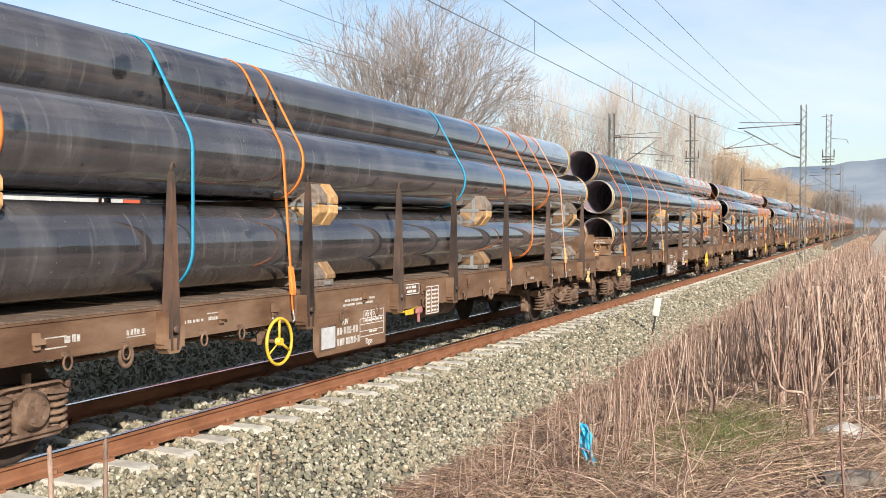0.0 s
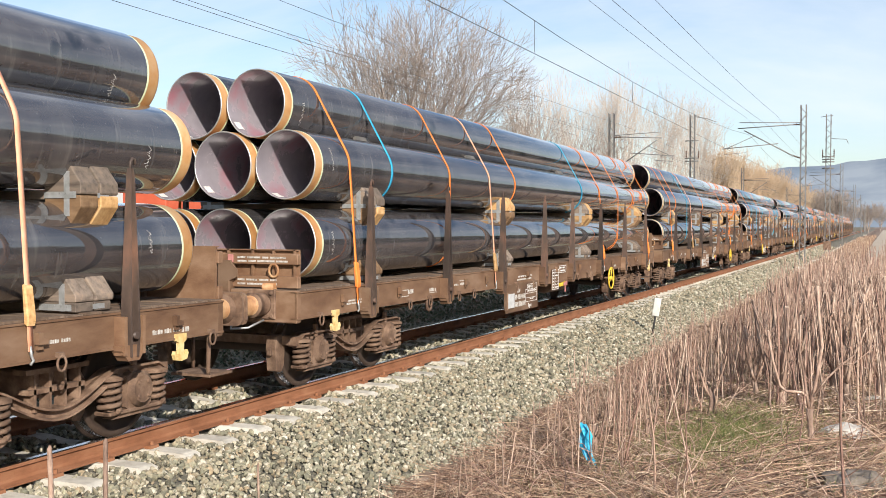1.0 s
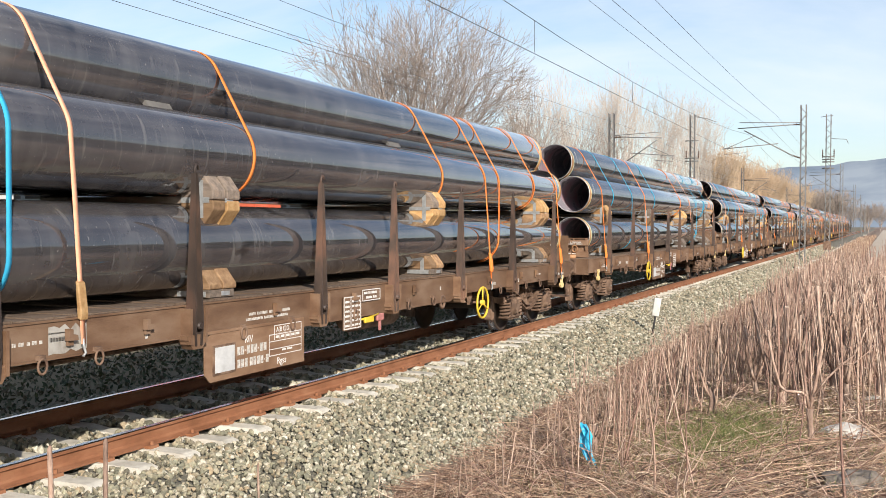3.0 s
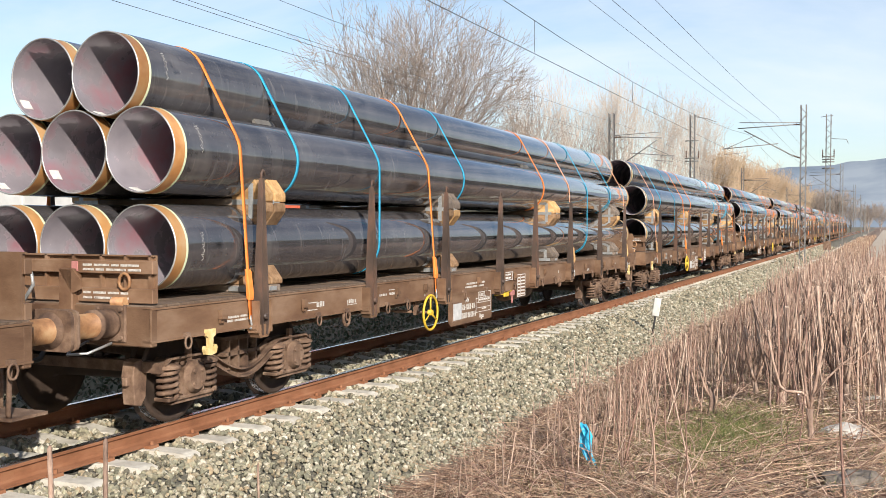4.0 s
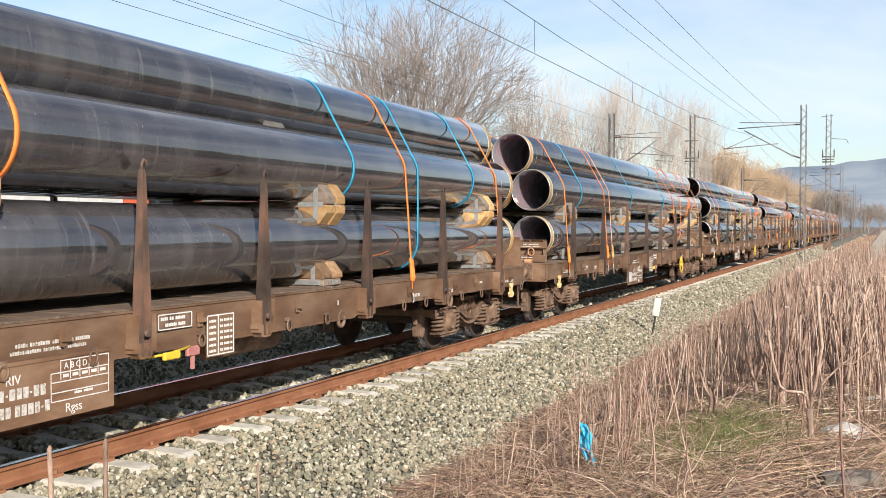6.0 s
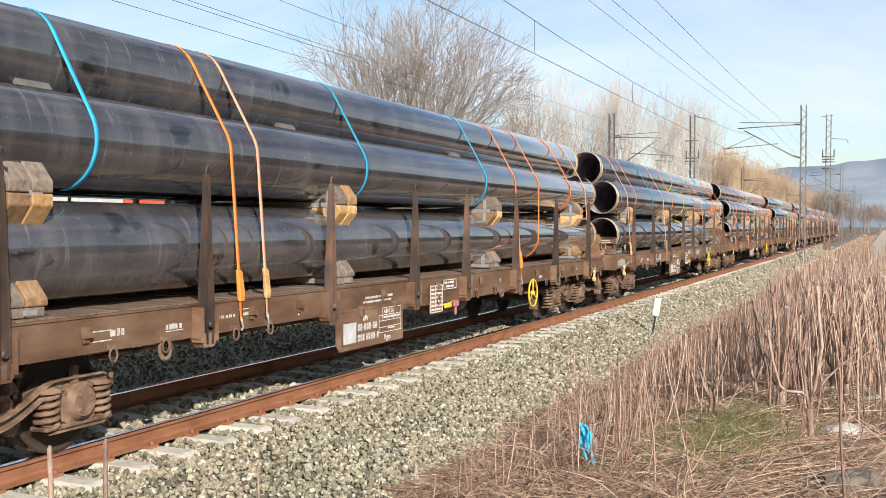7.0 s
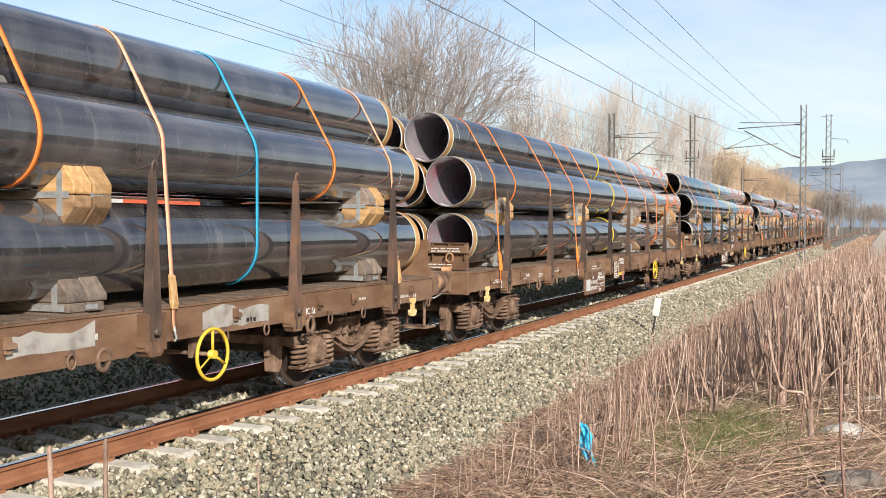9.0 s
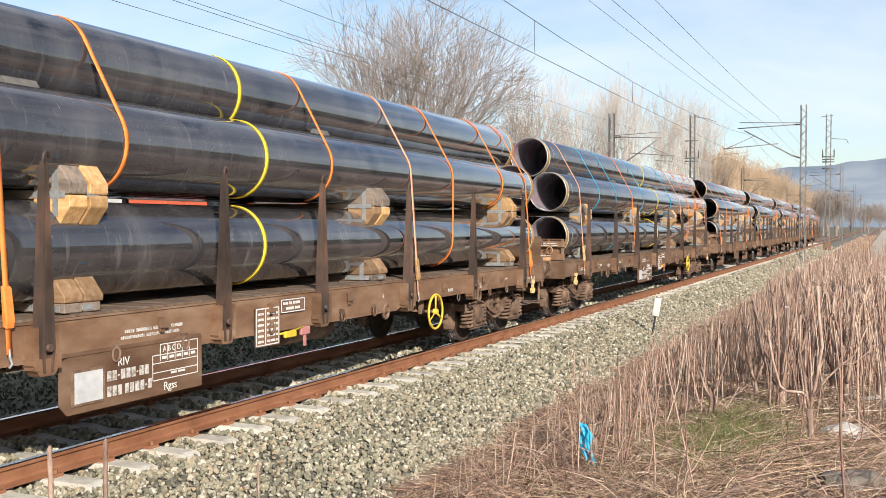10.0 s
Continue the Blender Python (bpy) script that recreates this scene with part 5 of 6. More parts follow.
CUT = surface("pale_cut_wood", [(0.55, 0.42, 0.3), (0.65, 0.52, 0.4)], 20, (0.8, 0.9), 0, 0.1)


def rods(bases, tips, r0, r1, bend, rng, sides=3, rings=4):
    """Tapered rods from base to tip with a slight bow, as one batch of vertices and quads."""
    n = len(bases)
    d = tips - bases
    ln = np.linalg.norm(d, axis=1, keepdims=True)
    d = d / ln
    ref = np.where(np.abs(d[:, 2:3]) > 0.9, [[1.0, 0, 0]], [[0, 0, 1.0]])
    a = np.cross(d, ref)
    a /= np.linalg.norm(a, axis=1, keepdims=True)
    b = np.cross(d, a)
    off = rng.normal(size=(n, 2)) * bend
    V = np.empty((n, rings, sides, 3))
    for i in range(rings):
        f = i / (rings - 1)
        bow = math.sin(math.pi * f)
        c = bases + d * ln * f + (a * off[:, :1] + b * off[:, 1:]) * ln * bow
        r = (r0 * (1 - f) + r1 * f)[:, None]
        for k in range(sides):
            t = 2 * math.pi * k / sides
            V[:, i, k] = c + r * (math.cos(t) * a + math.sin(t) * b)
    F = []
    for i in range(rings - 1):
        for k in range(sides):
            F.append((i * sides + k, i * sides + (k + 1) % sides, (i + 1) * sides + (k + 1) % sides, (i + 1) * sides + k))
    F = np.array(F)[None] + (rings * sides) * np.arange(n)[:, None, None]
    return V.reshape(-1, 3), F.reshape(-1, 4)


def heights(x, y):
    return np.array([ground_height(a, b) for a, b in zip(x, y)])


def verge_plants():
    rng = np.random.default_rng(8)
    # upright dry canes; taller and denser towards the road
    n = 2150
    x, y = 2.5 + 4.6 * rng.random(n) ** 0.8, 8.0 + 36 * rng.random(n) ** 1.35
    clump = np.array([noise.noise(Vector((a * 1.3, b * 0.9, 5.0))) for a, b in zip(x, y)])
    grassy = ((x - 5.1) / 0.9) ** 2 + ((y - 10.8) / 1.5) ** 2 < 1
    bare = ((y < 11.4) & (x > 4.3)) | (y < 9.2) | ((x - 5.69) ** 2 + (y - 11.2) ** 2 < 0.5)
    keep = (clump > -0.22) & ~(grassy & (rng.random(n) < 0.75)) & ~(bare & (rng.random(n) < np.where(x < 4.2, 0.7, 0.95))) & ((x > 3.0) | (rng.random(n) < 0.45))
    x, y = x[keep], y[keep]
    n = len(x)
    tall = 0.35 + 0.95 * np.clip((x - 2.6) / 2.6, 0, 1) * rng.uniform(0.55, 1.25, n) + 0.25 * rng.random(n)
    z = heights(x, y)
    base = np.stack([x, y, z - 0.03], 1)
    tip = base + np.stack([rng.normal(0, 0.1, n) * tall, rng.normal(0, 0.1, n) * tall, tall], 1)
    r0 = 0.0035 + 0.0095 * rng.random(n) ** 2.3 + 0.003 * (x > 4)
    V, F = rods(base, tip, r0, r0 * 0.5, 0.022, rng, 4, 5)
    # side twigs on the canes
    m = 1900
    i = rng.integers(0, n, m)
    f = rng.uniform(0.3, 0.95, m)[:, None]
    b2 = base[i] * (1 - f) + tip[i] * f
    t2 = b2 + np.stack([rng.normal(0, 0.1, m), rng.normal(0, 0.1, m), rng.uniform(0.08, 0.35, m)], 1)
    V2, F2 = rods(b2, t2, np.full(m, 0.0032), np.full(m, 0.0014), 0.04, rng, 3, 3)
    # arching runners
    m = 700
    x3, y3 = rng.uniform(2.6, 6.6, m), rng.uniform(7.2, 24, m)
    b3 = np.stack([x3, y3, heights(x3, y3)], 1)
    t3 = b3 + np.stack([rng.normal(0, 0.5, m), rng.normal(0, 0.5, m), rng.uniform(0.02, 0.5, m)], 1)
    V3, F3 = rods(b3, t3, np.full(m, 0.006), np.full(m, 0.003), 0.09, rng, 4, 6)
    V = np.concatenate([V, V2, V3])
    F = np.concatenate([F, F2 + len(V) - len(V2) - len(V3), F3 + len(V) - len(V3)])
    numpy_mesh("dry_canes", V, F, CANE, "dense dry pinkish-brown canes standing on the verge", "dry canes")
    # straw lying on the ground
    n = 88000
    x, y = 2.05 + 5.5 * rng.random(n) ** 1.1, 5.5 + 34 * rng.random(n) ** 2.1
    edge = 2.2 + 0.25 * np.array([noise.noise(Vector((0, b * 0.7, 2.0))) for b in y])
    x, y = x[x > edge], y[x > edge]
    n = len(x)
    z = heights(x, y)
    ln = 0.06 + 0.5 * rng.random(n) ** 1.8
    a = rng.uniform(0, 2 * math.pi, n)
    base = np.stack([x, y, z + rng.uniform(0.0, 0.05, n)], 1)
    tip = base + np.stack([np.cos(a) * ln, np.sin(a) * ln, rng.normal(0.02, 0.06, n)], 1)
    w = 0.0018 + 0.0045 * rng.random(n) ** 2
    V, F = rods(base, tip, w, w * 0.6, 0.05, rng, 3, 3)
    # longer stalks, flattened mostly one way
    m = 1500
    xs, ys = 2.9 + 4.2 * rng.random(m), 6.0 + 8.5 * rng.random(m) ** 1.2
    turn = np.radians(rng.normal(52, 24, m))
    long = rng.uniform(0.35, 1.3, m)
    b4 = np.stack([xs, ys, heights(xs, ys) + rng.uniform(0.01, 0.09, m)], 1)
    t4 = b4 + np.stack([np.cos(turn) * long, np.sin(turn) * long, rng.normal(0.03, 0.05, m)], 1)
    w4 = 0.003 + 0.0055 * rng.random(m) ** 2
    V4, F4 = rods(b4, t4, w4, w4 * 0.6, 0.03, rng, 4, 4)
    V, F = np.concatenate([V, V4]), np.concatenate([F, F4 + len(V)])
    # standing dry tufts that run on beside the track
    m = 7000
    xs, ys = 2.3 + 3.0 * rng.random(m), 38 + 190 * rng.random(m) ** 1.5
    keep = np.array([noise.noise(Vector((a * 0.8, b * 0.16, 9.0))) for a, b in zip(xs, ys)]) > -0.15
    xs, ys = xs[keep], ys[keep]
    m = len(xs)
    b5 = np.stack([xs, ys, heights(xs, ys) - 0.02], 1)
    t5 = b5 + np.stack([rng.normal(0, 0.16, m), rng.normal(0, 0.16, m), rng.uniform(0.15, 0.6, m)], 1)
    w5 = 0.008 + 0.0001 * ys
    V5, F5 = rods(b5, t5, w5, w5 * 0.4, 0.05, rng, 3, 3)
    V, F = np.concatenate([V, V5]), np.concatenate([F, F5 + len(V)])
    numpy_mesh("straw_litter", V, F, STRAW, "pale dry straw and stalks lying on the verge", "straw")
    # green and yellowing grass
    n = 4500
    x, y = 4.85 + rng.normal(0, 0.42, n), 11.0 + rng.normal(0, 0.9, n)
    m = 2200
    x, y = np.concatenate([x, rng.uniform(3.2, 7.0, m)]), np.concatenate([y, rng.uniform(6.5, 22, m)])
    ok = (x > 3.0) & (x < 7.2) & (y > 6)
    x, y = x[ok], y[ok]
    n = len(x)
    base = np.stack([x, y, heights(x, y) - 0.01], 1)
    h = rng.uniform(0.05, 0.2, n)
    tip = base + np.stack([rng.normal(0, 0.07, n), rng.normal(0, 0.07, n), h], 1)
    V, F = rods(base, tip, np.full(n, 0.0032), np.full(n, 0.001), 0.1, rng, 3, 3)
    numpy_mesh("green_grass", V, F, GRASS, "patches of short green and yellowing grass", "grass")


verge_plants()


def cut_shrub(x, y, stems, tall, seed, lean=0.22, thick=0.03):
    """A coppiced shrub: a knobbly butt whose stems turn upright soon, cut off square, with thin shoots."""
    rnd = random.Random(seed)
    top = new("cut_shrub")
    top.matrix_basis = pose(x, y, ground_height(x, y))
    bm = bmesh.new()
    h0 = rnd.uniform(0.18, 0.42)
    thick *= 0.68
    tube(bm, [(0, 0, -0.1), (0.01, 0.0, h0 * 0.4), (rnd.gauss(0, 0.02), 0.02, h0 * 0.8), (0, 0.01, h0 + 0.06)], [thick * 1.5, thick * 1.15, thick * 1.3, thick * 0.9], 9)
    part("butt", bm, BARK, top)
    for i in range(stems):
        a = 2 * math.pi * (i + rnd.random()) / stems
        h = (tall - h0) * rnd.uniform(0.5, 1.12)
        r = thick * rnd.choice((0.26, 0.34, 0.45, 0.6, 0.8))
        out = lean * rnd.uniform(0.3, 1.3)
        d = Vector((math.cos(a) * out * 3, math.sin(a) * out * 3, 1)).normalized()
        p = Vector((0, 0, h0 * rnd.uniform(0.7, 1.0)))
        pts, rad, steps = [], [], 8
        for k in range(steps + 1):
            pts.append(p.copy())
            rad.append(r * (1 - 0.3 * k / steps) * (1.12 if k in (3, 6) else 1.0))
            p = p + d * h / steps
            d = (d + Vector((rnd.gauss(0, 0.07), rnd.gauss(0, 0.07), 0.35 if k < 3 else 0.1))).normalized()
        bm = bmesh.new()
        tube(bm, pts, rad, 7)
        for k in (2, 3, 5, 6, 7):
            for _ in range(rnd.choice((0, 1, 2))):
                q = pts[k]
                e = q + Vector((rnd.gauss(0, 0.07), rnd.gauss(0, 0.07), rnd.uniform(0.2, 0.6)))
                mid = (q * 0.6 + e * 0.4) + Vector((rnd.gauss(0, 0.03), rnd.gauss(0, 0.03), -0.03))
                tube(bm, [q, mid, e], [0.007, 0.0055, 0.003], 4)
        stem = part("stem", bm, BARK, top)
        bm = bmesh.new()
        lathe(bm, [(rad[-1] * 0.97, 0.0), (rad[-1] * 0.9, 0.004)], "z", 7)
        cut = part("cut_face", bm, CUT, stem)
        cut.matrix_basis = Matrix.Translation(pts[-1]) @ d.to_track_quat("Z", "Y").to_matrix().to_4x4()
    return tagged(top, "pruned shrub with bare pinkish-brown stems cut off at the top", "shrub", "pruned shrubs on the verge")


for _i, (_x, _y, _n, _h, _t) in enumerate(((5.24, 12.6, 7, 1.6, 0.07), (5.75, 14.4, 7, 1.7, 0.065), (5.2, 15.4, 6, 1.55, 0.06), (6.05, 15.6, 7, 1.6, 0.06), (5.55, 17.4, 7, 1.6, 0.055), (5.95, 13.3, 5, 1.6, 0.06),
                                        (6.25, 18.6, 6, 1.55, 0.06), (4.85, 13.5, 5, 1.15, 0.04), (4.5, 12.1, 4, 0.8, 0.045), (4.0, 11.0, 4, 0.75, 0.035), (5.9, 21.0, 6, 1.5, 0.05), (5.2, 20.2, 6, 1.45, 0.045),
                                        (6.3, 13.9, 6, 1.6, 0.055), (4.7, 17.6, 6, 1.3, 0.04), (3.75, 13.6, 5, 0.8, 0.03), (4.4, 24.0, 6, 1.4, 0.045), (5.6, 26.0, 6, 1.5, 0.05), (6.15, 24.0, 6, 1.5, 0.05), (3.25, 11.0, 3, 0.7, 0.024),
                                        (5.5, 13.6, 5, 1.65, 0.045), (6.1, 17.0, 6, 1.6, 0.05), (5.0, 22.5, 6, 1.4, 0.045), (5.4, 16.4, 5, 1.6, 0.05), (3.6, 10.3, 3, 0.75, 0.03), (4.25, 14.9, 5, 1.0, 0.03), (3.5, 16.2, 5, 0.8, 0.028))):
    cut_shrub(_x, _y, _n, _h, 40 + _i, thick=_t)


def forked_shrub():
    """A small pruned tree with one limb that runs out level before it rises."""
    top = new("forked_shrub")
    top.matrix_basis = pose(5.69, 10.75, ground_height(5.69, 10.75), 0, 0, 23)
    bm = bmesh.new()
    tube(bm, [(0, 0, -0.1), (0.0, 0.0, 0.12), (-0.01, 0.01, 0.26), (-0.015, 0.0, 0.38)], [0.045, 0.031, 0.03, 0.036], 9)
    part("trunk", bm, BARK, top, "pale pinkish trunk")
    limbs = (([(-0.015, 0, 0.35), (-0.05, 0.0, 0.5), (-0.1, 0.0, 0.54), (-0.25, 0.01, 0.55), (-0.31, 0.02, 0.6), (-0.38, 0.03, 0.85), (-0.43, 0.04, 1.15)], [0.03, 0.024, 0.023, 0.022, 0.022, 0.021, 0.018]),
             ([(-0.015, 0, 0.36), (0.04, 0.02, 0.6), (0.1, 0.02, 0.95), (0.11, 0.03, 1.0), (0.07, 0.03, 1.35), (0.065, 0.04, 1.6)], [0.036, 0.03, 0.028, 0.03, 0.026, 0.024]),
             ([(-0.02, 0.01, 0.36), (-0.05, 0.04, 0.62), (-0.1, 0.07, 0.95), (-0.09, 0.08, 1.3)], [0.026, 0.021, 0.019, 0.015]),
             ([(0.02, 0, 0.5), (0.14, -0.02, 0.68), (0.28, -0.03, 0.82), (0.41, -0.03, 0.92), (0.53, -0.02, 1.18)], [0.022, 0.018, 0.015, 0.013, 0.009]),
             ([(0.28, -0.03, 0.82), (0.4, -0.05, 0.84), (0.58, -0.04, 0.98), (0.62, -0.03, 1.05)], [0.011, 0.01, 0.008, 0.005]))
    for pts, rad in limbs:
        rad = [0.62 * q for q in rad]
        bm = bmesh.new()
        tube(bm, pts, rad, 8)
        stem = part("stem", bm, BARK, top)
        d = (Vector(pts[-1]) - Vector(pts[-2])).normalized()
        bm = bmesh.new()
        lathe(bm, [(rad[-1] * 0.97, 0.0), (rad[-1] * 0.9, 0.004)], "z", 7)
        cut = part("cut_face", bm, CUT, stem)
        cut.matrix_basis = Matrix.Translation(pts[-1]) @ d.to_track_quat("Z", "Y").to_matrix().to_4x4()
    tagged(top, "small pruned bare tree with a forked trunk and a level limb", "shrub", "pruned shrubs on the verge")


forked_shrub()


# ---- bare trees ----
TWIG_GREY = surface("grey_brown_twig_bark", [(0.2, 0.155, 0.13), (0.33, 0.27, 0.23), (0.47, 0.4, 0.35)], 2, (0.8, 0.95), 0, 0.2, 20)
TWIG_TAN = surface("tan_winter_twigs", [(0.5, 0.41, 0.34), (0.62, 0.54, 0.47), (0.74, 0.67, 0.6)], 0.4, (0.8, 0.95), 0, 0.2, 20, vary=0.12)
TWIG_RUST = surface("russet_winter_twigs", [(0.42, 0.29, 0.19), (0.55, 0.41, 0.28), (0.62, 0.49, 0.36)], 0.3, (0.8, 0.95), 0, 0.2, 20, vary=0.15)
EVERGREEN = stone_material("dark_evergreen_leaves", [(0.025, 0.045, 0.015), (0.045, 0.07, 0.025), (0.06, 0.08, 0.035), (0.05, 0.05, 0.03)], 0.6, 0.0)


def bare_tree(material, height, seed, spread=0.55, levels=5, stems=5, upright=0.25, twig=0.009, trunk_r=0.2, first=0.18, kids=(3, 4, 4, 4, 4), wander=1.0, fan=(0.12, 0.5), reach=(0.34, 0.44), label="", group="bare trees"):
    """A leafless tree: a trunk part and a crown part of tapered limbs, branches and fine twigs."""
    rng = random.Random(seed)
    segs = {0: [], 1: []}

    def grow(p, d, length, r, level):
        n = 4 if level < 2 else 3
        pts, rad = [p.copy()], [r]
        bend = (0.1 + 0.05 * level) * wander
        side = []
        for i in range(n):
            d = (d + Vector((rng.gauss(0, bend), rng.gauss(0, bend), rng.gauss(0, bend) + upright * 0.35))).normalized()
            p = p + d * length / n
            pts.append(p.copy())
            rad.append(max(twig * 0.45, r * (1 - 0.6 * (i + 1) / n)))
            side.append((p.copy(), d.copy(), rad[-1]))
        segs[0 if level == 0 else 1].append((pts, rad, 6 if level == 0 else (5 if level == 1 else 3)))
        if level >= levels:
            return
        k = kids[min(level, len(kids) - 1)]
        for j in range(k):
            q, e, rr = side[min(n - 1, int(n * (0.25 + 0.75 * (j + rng.random()) / k)))]
            a = rng.uniform(0, 2 * math.pi)
            o = e.orthogonal().normalized()
            o = (Matrix.Rotation(a, 3, e) @ o)
            nd = (e + o * spread * rng.uniform(0.7, 1.35) + Vector((0, 0, upright * 0.4))).normalized()
            grow(q, nd, length * rng.uniform(0.5, 0.74), max(twig * 0.6, rr * 0.62), level + 1)
        grow(side[-1][0], side[-1][1], length * 0.62, max(twig * 0.6, side[-1][2] * 0.9), level + 1)
    top = new("bare_tree")
    base = Vector((0, 0, 0))
    trunk_h = height * first
    bm = bmesh.new()
    tube(bm, [(0, 0, -0.3), (0.02, 0.0, trunk_h * 0.5), (0.0, 0.03, trunk_h)], [trunk_r * 1.25, trunk_r, trunk_r * 0.92], 8)
    for i in range(stems):
        a = 2 * math.pi * (i + 0.6 * rng.random()) / stems
        lean = (fan[0] + (fan[1] - fan[0]) * ((i * 0.618) % 1.0)) * spread * 1.3
        grow(Vector((0, 0, trunk_h * rng.uniform(0.75, 0.98))), Vector((math.cos(a) * lean, math.sin(a) * lean, 1)).normalized(), height * rng.uniform(*reach), trunk_r * rng.uniform(0.45, 0.65), 1)
    part("trunk", bm, material, top)
    V, F, off = [], [], 0
    groups = {}
    for pts, rad, sides in segs[0] + segs[1]:
        groups.setdefault((len(pts), sides), []).append((pts, rad))
    faces4 = []
    for (n, sides), items in groups.items():
        P = np.array([[tuple(p) for p in it[0]] for it in items])
        Rr = np.array([it[1] for it in items])
        d = P[:, -1] - P[:, 0]
        d /= np.linalg.norm(d, axis=1, keepdims=True)
        ref = np.where(np.abs(d[:, 2:3]) > 0.9, [[1.0, 0, 0]], [[0, 0, 1.0]])
        a = np.cross(d, ref)
        a /= np.linalg.norm(a, axis=1, keepdims=True)
        b = np.cross(d, a)
        ring = np.stack([math.cos(2 * math.pi * k / sides) * a + math.sin(2 * math.pi * k / sides) * b for k in range(sides)], 1)
        vv = P[:, :, None] + Rr[:, :, None, None] * ring[:, None]
        ff = np.array([(i * sides + k, i * sides + (k + 1) % sides, (i + 1) * sides + (k + 1) % sides, (i + 1) * sides + k) for i in range(n - 1) for k in range(sides)])
        faces4.append((ff[None] + n * sides * np.arange(len(items))[:, None, None]).reshape(-1, 4) + off)
        V.append(vv.reshape(-1, 3))
        off += len(V[-1])
    V, F = np.concatenate(V), np.concatenate(faces4)
    crown = numpy_mesh("crown", V, F, material, "", "")
    crown.parent = top
    del crown["kind"]
    zmax = V[:, 2].max()
    top.scale = (height / zmax,) * 3
    return tagged(top, label, "tree", group)


def plant(tree, x, y, z, turn=0.0):
    tree.matrix_basis = pose(x, y, z, 0, 0, turn) @ Matrix.Diagonal((*tree.scale, 1))
    return tree


_great = bare_tree(TWIG_GREY, 14.2, 23, spread=0.62, levels=5, stems=10, upright=0.07, twig=0.017, trunk_r=0.42, first=0.16, kids=(3, 5, 4, 4, 3), wander=0.36, fan=(0.05, 0.6), reach=(0.36, 0.44),
                   label="tall leafless grey-barked tree with a broad fan-shaped crown behind the train")
plant(_great, -13.0, 41.2, -0.72, 30)
_side = bare_tree(TWIG_GREY, 9.6, 5, spread=0.5, levels=4, stems=7, upright=0.2, wander=0.5, twig=0.012, trunk_r=0.14, first=0.1, kids=(3, 4, 4, 4), label="leafless grey-brown tree with many upright branches")
plant(_side, -9.6, 46.0, -0.72)
for _x, _y, _r in ((-12.2, 55, 70), (-9.6, 58, 200)):
    copy_thing(_side, pose(_x, _y, -0.72, 0, 0, _r))
_pop = [bare_tree(TWIG_TAN, 17.0, 60 + i, spread=0.42, levels=4, stems=6, upright=0.34, wander=0.5, twig=0.02, trunk_r=0.26, first=0.1, kids=(4, 5, 4, 4), reach=(0.4, 0.5), label="leafless tan poplar with dense upright twigs", group="poplars behind the track") for i in range(2)]
plant(_pop[0], -19.6, 87.0, -0.72)
plant(_pop[1], -14.8, 90.0, -0.72)
for _i, (_x, _y) in enumerate(((-22.6, 85), (-17.0, 93), (-13.2, 99), (-12.6, 107), (-12.0, 116))):
    copy_thing(_pop[_i % 2], pose(_x, _y, -0.72, 0, 0, 47 * _i))
_rus = bare_tree(TWIG_RUST, 13.5, 77, spread=0.5, levels=4, stems=8, upright=0.4, wander=0.6, twig=0.036, trunk_r=0.2, first=0.08, kids=(4, 5, 4, 5), label="leafless russet-brown tree in a far belt along the line", group="russet trees along the line")
plant(_rus, -12.8, 135, -0.72)
for _i, (_x, _y) in enumerate(((-14.5, 146), (-12.5, 156), (-15.5, 165), (-12.6, 176), (-14.8, 187), (-12.2, 199), (-15, 212), (-12.4, 226), (-14.2, 242), (-12.2, 260), (-13.4, 282), (-11.8, 306), (-13.0, 335), (-18, 178), (-19, 205), (-18, 240))):
    copy_thing(_rus, pose(_x, _y, -0.72, 0, 0, 61 * _i))
_dark = bare_tree(TWIG_GREY, 12.5, 91, spread=0.5, levels=4, stems=8, upright=0.35, twig=0.06, trunk_r=0.25, first=0.06, kids=(4, 4, 4, 4, 4), label="dark leafless tree far along the line", group="far trees")
plant(_dark, -3.6, 262, -0.72)
for _i, (_x, _y) in enumerate(((-6.0, 272), (-8.0, 290), (1.8, 420), (6, 470), (-1, 520), (12, 560), (-6, 480))):
    copy_thing(_dark, pose(_x, _y, -0.72, 0, 0, 83 * _i))


# ---- evergreen windbreak beyond the road, unseen, added for the pipes to mirror ----
def windbreak():
    rng = np.random.default_rng(12)
    n = 26000
    y = rng.uniform(4, 190, n)
    # Crest height sets where the mirrored sky ends on the pipes.
    crest = np.array([5.3 + 1.3 * noise.noise(Vector((b * 0.16, 0, 1.0))) + 0.9 * noise.noise(Vector((b * 0.6, 0, 4.0))) for b in y])
    z = -0.7 + crest * rng.random(n) ** 0.8
    x = 22 + rng.normal(0, 1.3, n)
    c = np.stack([x, y, z], 1)
    u, v = rng.normal(size=(n, 3)), rng.normal(size=(n, 3))
    u /= np.linalg.norm(u, axis=1, keepdims=True)
    v = np.cross(u, v)
    v /= np.linalg.norm(v, axis=1, keepdims=True)
    s = rng.uniform(0.5, 1.0, n)[:, None]
    V = np.stack([c - u * s, c + v * s * 0.6, c + u * s, c - v * s * 0.6], 1).reshape(-1, 3)
    F = np.arange(4 * n).reshape(-1, 4)
    numpy_mesh("evergreen_windbreak", V, F, EVERGREEN, "dark evergreen windbreak, unseen, added for the pipes to mirror", "hedge")


windbreak()


